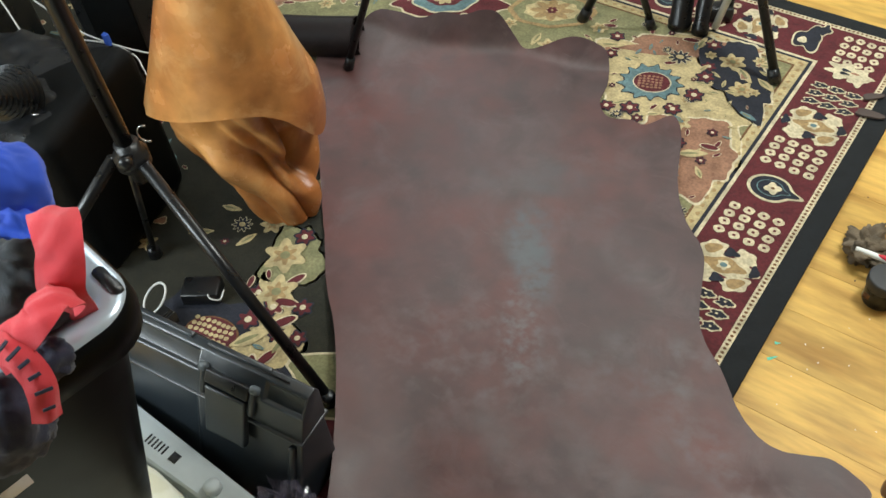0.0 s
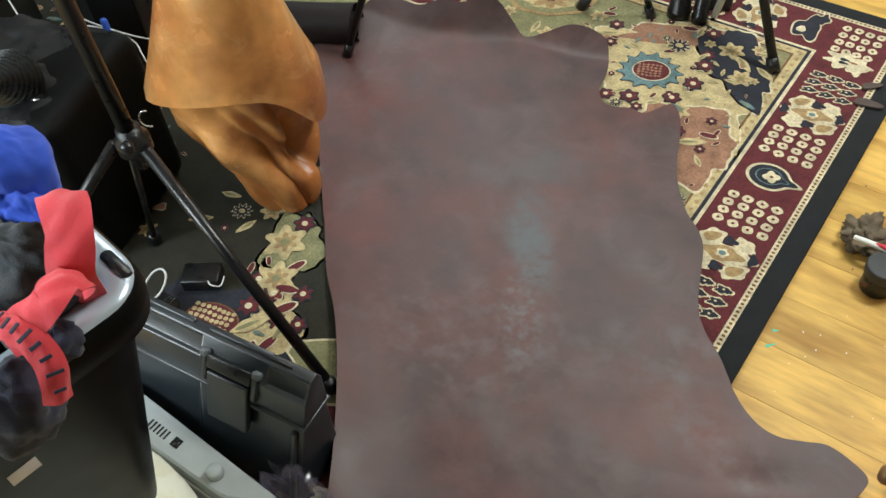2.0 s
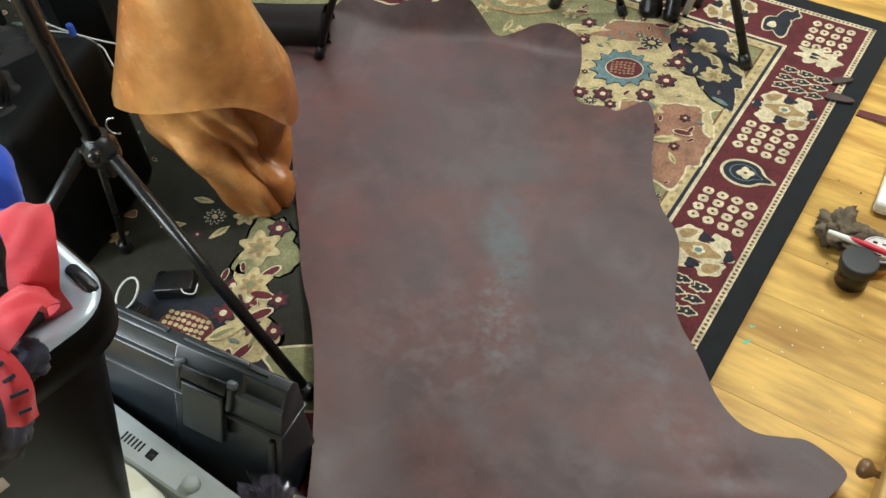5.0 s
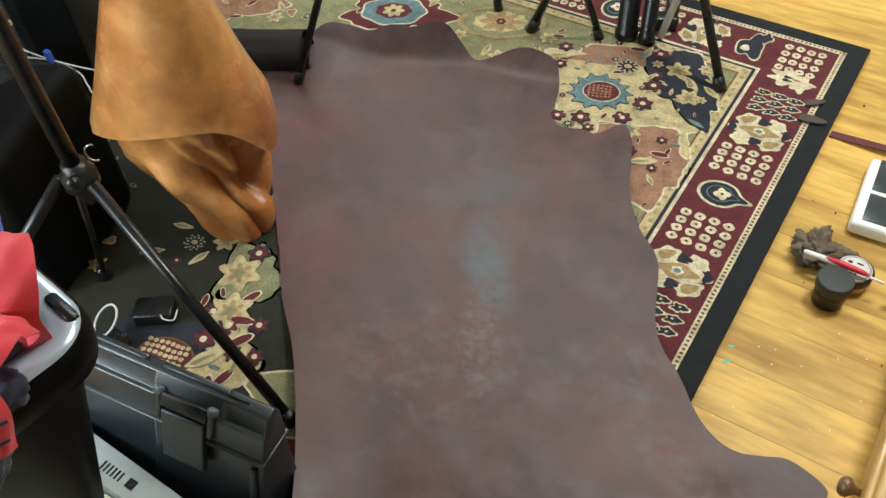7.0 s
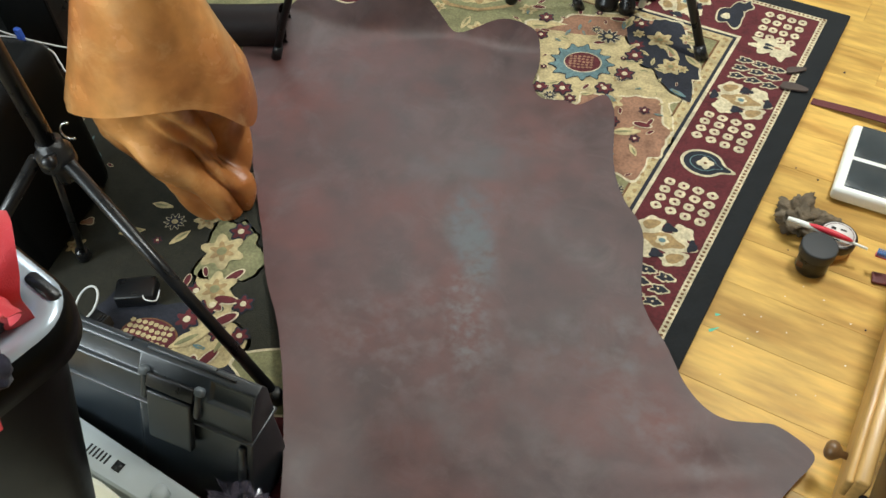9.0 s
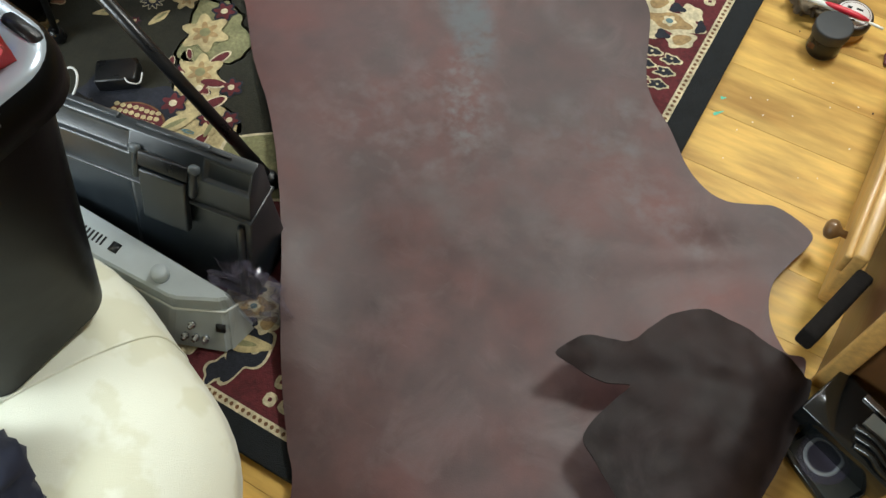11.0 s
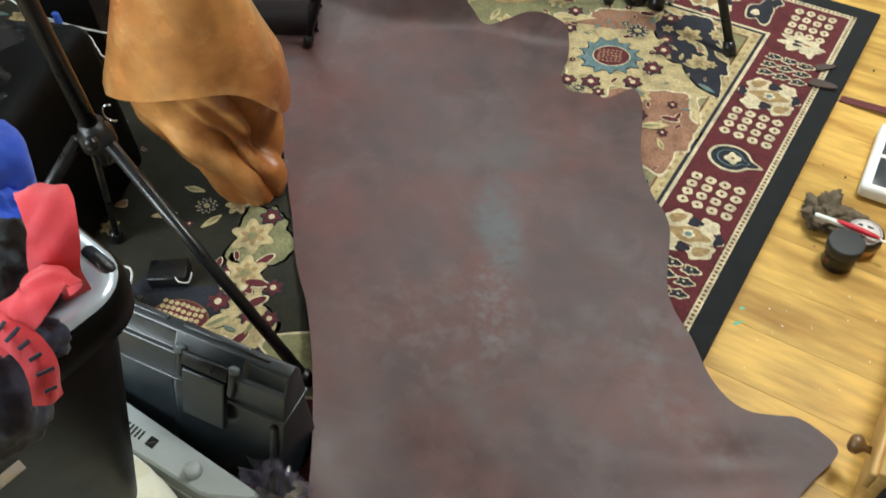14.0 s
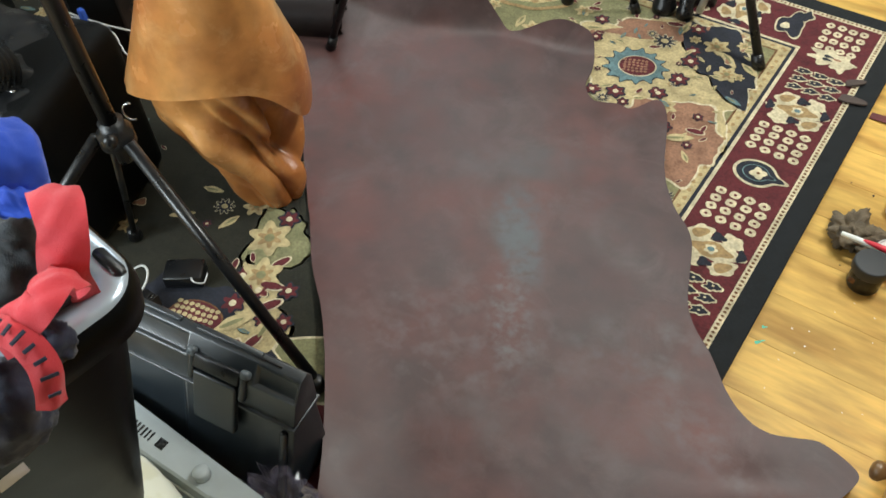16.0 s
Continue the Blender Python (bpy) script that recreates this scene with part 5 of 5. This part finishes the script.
grid(bm, crumple((0.118, -0.735, F + 0.018), 0.042, 0.026, 0.020, 6, 0.75, 2.6), 60, 34, True)
bmesh.ops.remove_doubles(bm, verts=bm.verts, dist=1e-5)
part("cloth", bm, RAG, rag)
ks = thing("kitchen_scale", "white kitchen scale with dark grey panels", "scale", pose(0.197, -0.525, F, 0, 0, 3))
bm = bmesh.new()
box(bm, (0, 0, 0.020), (0.175, 0.215, 0.034), bevel=0.010, seg=4)
part("body", bm, WHITE_PLASTIC, ks)
for y, h in ((-0.052, 0.083), (0.052, 0.100)):
    bm = bmesh.new()
    box(bm, (0.004, y, 0.0378), (0.145, h, 0.003), bevel=0.0012)
    part("panel", bm, DARK_GLASS, ks, "dark grey glossy panel")
strip = thing("leather_strip", "narrow oxblood leather strip curling on the floor", "leather strip")
bm = bmesh.new()
grid(bm, lambda u, v: Vector((0.004 + 0.30 * u, -0.350 + 0.022 * (v - 0.5) - 0.012 * u + 0.01 * u * u, F + 0.003 + 0.012 * abs(math.sin(2.6 * u)))), 30, 3)
solid(part("strap", bm, LEATHER_RED, strip), 0.002)
scrap = thing("leather_scrap", "small square oxblood leather offcut", "leather scrap", pose(0.262, -0.795, F + 0.001, 0, 0, 12))
bm = bmesh.new()
box(bm, (0, 0, 0.004), (0.045, 0.026, 0.006), bevel=0.001)
part("piece", bm, LEATHER_RED, scrap)
for x, y, r, s, nm in ((0.142, -0.437, 10, 1.0, "leather_scrap"), (-0.062, -0.285, 40, 0.55, "leather_scrap"), (-0.052, -0.345, 10, 0.7, "leather_scrap")):
    sc = thing(nm, "brown leather offcut with pointed end", "leather scrap", pose(x, y, (F if x > 0 else 0.002) + 0.001, 0, 0, r))
    bm = bmesh.new()
    blob(bm, 0, 0, 0.042 * s, 0.018 * s, 0.006, 0, 24, ((1, 0.25, 0), (3, 0.15, 0.5)))
    solid(part("piece", bm, SUEDE, sc, smooth=False), 0.004)
rnd = random.Random(11)
for k in range(9):
    cr = thing("crumb", "tiny dark leather crumb on the floor", "crumb", pose(rnd.uniform(0.03, 0.32), rnd.uniform(-1.0, -0.2), F), group="crumbs on the floor")
    bm = bmesh.new()
    bmesh.ops.create_icosphere(bm, subdivisions=1, radius=rnd.uniform(0.0016, 0.003))
    bmesh.ops.translate(bm, vec=(0, 0, 0.0015), verts=bm.verts)
    part("bit", bm, SUEDE, cr)
for x, y, r, l in ((0.022, -1.056, 50, 0.010), (0.018, -1.020, 30, 0.005)):
    bm = bmesh.new()
    blob(bm, 0, 0, l, 0.0028, 0.0012, 0, 16, ((3, 0.3, 0),))
    ob = tagged(part("paint_mark", bm, TEAL_PAINT, smooth=False), "teal paint smear on the oak floor", "paint mark", kind="structure")
    ob.matrix_world = pose(x, y, F, 0, 0, r)
rnd = random.Random(4)
for k in range(16):
    bm = bmesh.new()
    blob(bm, 0, 0, rnd.uniform(0.0008, 0.0020), 0.0011, 0.0012, 0, 10, ((3, 0.3, 0),))
    ob = tagged(part("paint_mark", bm, WHITE_PAINT, smooth=False), "white paint speck on the oak floor", "paint mark", kind="structure")
    ob.matrix_world = pose(rnd.uniform(0.04, 0.28), rnd.uniform(-1.22, -0.85), F, 0, 0, rnd.uniform(0, 180))

# ---- cabinet ----
cabinet = thing("cabinet", "dark brown wooden cabinet with panelled side", "cabinet", pose(0.330, -1.445, F, 0, 0, -3))
bm = bmesh.new()
box(bm, (0.30, 0.50, 0.36), (0.60, 1.0, 0.72), bevel=0.004)
part("carcass", bm, DARK_WOOD, cabinet)
bm = bmesh.new()
box(bm, (0.012, -0.006, 0.36), (0.030, 0.012, 0.72), bevel=0.003)
part("front_stile", bm, OAK_DOOR, cabinet, "pale oak edge strip")
door = thing("low_oak_gate", "pale oak panel with a turned knob, ajar", "panel", pose(0.290, -1.318, F + 0.002, 0, 0, 0.5))
bm = bmesh.new()
box(bm, (0.011, 0.45, 0.075), (0.022, 0.90, 0.15), bevel=0.005)
leaf = part("door_leaf", bm, OAK_DOOR, door)
bm = bmesh.new()
box(bm, (-0.004, 0.45, 0.118), (0.012, 0.90, 0.045), bevel=0.004)
part("moulding", bm, OAK_DOOR, leaf)
bm = bmesh.new()
lathe(bm, [(0.006, 0), (0.006, 0.012), (0.010, 0.016), (0.0155, 0.022), (0.0165, 0.028), (0.014, 0.034), (0.008, 0.0375)], pose(-0.002, 0.082, 0.072, 0, -90, 0), 28)
part("knob", bm, mat("knob_wood", (0.17, 0.09, 0.035), rough=0.35, vary=0.15, coat=0.2), door, "turned brown wooden knob")
foam = thing("foam_strip", "black foam block wedged against the cabinet", "foam block", pose(0.299, -1.388, 0.10, 0, 0, -17))
bm = bmesh.new()
box(bm, (0, 0, 0), (0.026, 0.138, 0.045), bevel=0.006)
part("block", bm, BLACK_FOAM, foam)

GLOSS = mat("glossy_black_film", (0.006, 0.0075, 0.008), rough=0.13, vary=0.2, coat=0.4)
# ---- packaging by the cabinet ----
tray = thing("blister_tray", "flat black packaging tray with clear blister on the floor", "packaging", pose(0.390, -1.562, F, 0, 0, -31.6))
bm = bmesh.new()
box(bm, (0, 0, 0.008), (0.115, 0.095, 0.015), bevel=0.005, seg=3)
tb = part("tray_base", bm, GLOSS, tray)
bm = bmesh.new()
box(bm, (0, 0, 0.0158), (0.098, 0.078, 0.003), bevel=0.0012)
part("card", bm, mat("grey_card", (0.035, 0.038, 0.036), rough=0.4, vary=0.3, scale=30), tb)
bm = bmesh.new()
lathe(bm, [(0.027, 0.0), (0.027, 0.0022), (0.021, 0.0022), (0.021, 0.0)], pose(-0.012, -0.006, 0.0174), 36)
part("printed_ring", bm, GREY_PLASTIC, tb, "pale grey ring")
bm = bmesh.new()
lathe(bm, [(0.037, 0.0), (0.035, 0.001), (0.031, 0.0026), (0.020, 0.0030), (0.0, 0.0031)], pose(-0.010, -0.006, 0.0176), 36)
part("blister", bm, FILM, tray, "clear plastic blister")
pk = thing("wrapped_box", "black box with silver trim in glossy film", "packaging", pose(0.400, -1.520, F + 0.0212, 0, 0, -21))
bm = bmesh.new()
box(bm, (0, 0, 0.031), (0.152, 0.088, 0.061), bevel=0.003)
bk = part("carton", bm, GLOSS, pk)
bm = bmesh.new()
box(bm, (0.012, 0.034, 0.0635), (0.085, 0.010, 0.004), bevel=0.0012)
part("silver_trim", bm, STEEL, bk, "bright silver strip")
bm = bmesh.new()
extrude_profile(bm, [(0.0, 0.0), (0.0, 0.008), (0.018, 0.013), (0.024, 0.0)], -0.030, 0.040, pose(0.022, 0.0, 0.0605))
part("grey_panel", bm, mat("warm_grey_plastic", (0.16, 0.16, 0.14), rough=0.4, vary=0.15), bk, "grey moulded panel", smooth=False)
for k in range(3):
    bm = bmesh.new()
    tube(bm, spline([(-0.012 + 0.008 * k, -0.010 - 0.011 * k, 0.062), (0.015 + 0.006 * k, -0.008 - 0.011 * k, 0.069), (0.045, -0.012 - 0.011 * k, 0.066), (0.072, -0.010 - 0.011 * k, 0.060)], 6), 0.0055, 10)
    part("film_fold", bm, GLOSS, bk, "glossy folded film")
# ---- oak strips of the floor ----
rnd = random.Random(21)
SW = 0.118
strip_mesh = {}


def strip_me(length):
    key = round(length, 2)
    if key not in strip_mesh:
        bm = bmesh.new()
        box(bm, (0, 0, -0.004), (key - 0.0004, SW - 0.0004, 0.008))
        bmesh.ops.bevel(bm, geom=[e for e in bm.edges if all(v.co.z > -0.001 for v in e.verts)], offset=0.0004, segments=1, affect="EDGES")
        strip_mesh[key] = mesh_of("plank", bm, OAK, False)
    return strip_mesh[key]


far_bm = bmesh.new()
y = -3.0
while y < 1.85:
    x = (-0.75 if y < -1.85 or y > -0.06 else -0.3) - rnd.uniform(0, 0.3)
    while x < 1.9:
        ln = min(rnd.choice((0.7, 0.9, 1.1, 1.3)), 1.95 - x)
        if x < 0.8 and -2.5 < y < 1.0:
            ob = new("plank", strip_me(ln))
            ob.parent = floor_ob
            ob.location = (x + ln / 2, y, F + rnd.uniform(-0.0003, 0.0))
        else:
            box(far_bm, (x + ln / 2, y, F - 0.004), (ln - 0.0004, SW - 0.0004, 0.008))
        x += ln
    y += SW
part("far_plank", far_bm, OAK, floor_ob, smooth=False)["kind"] = "stuff"
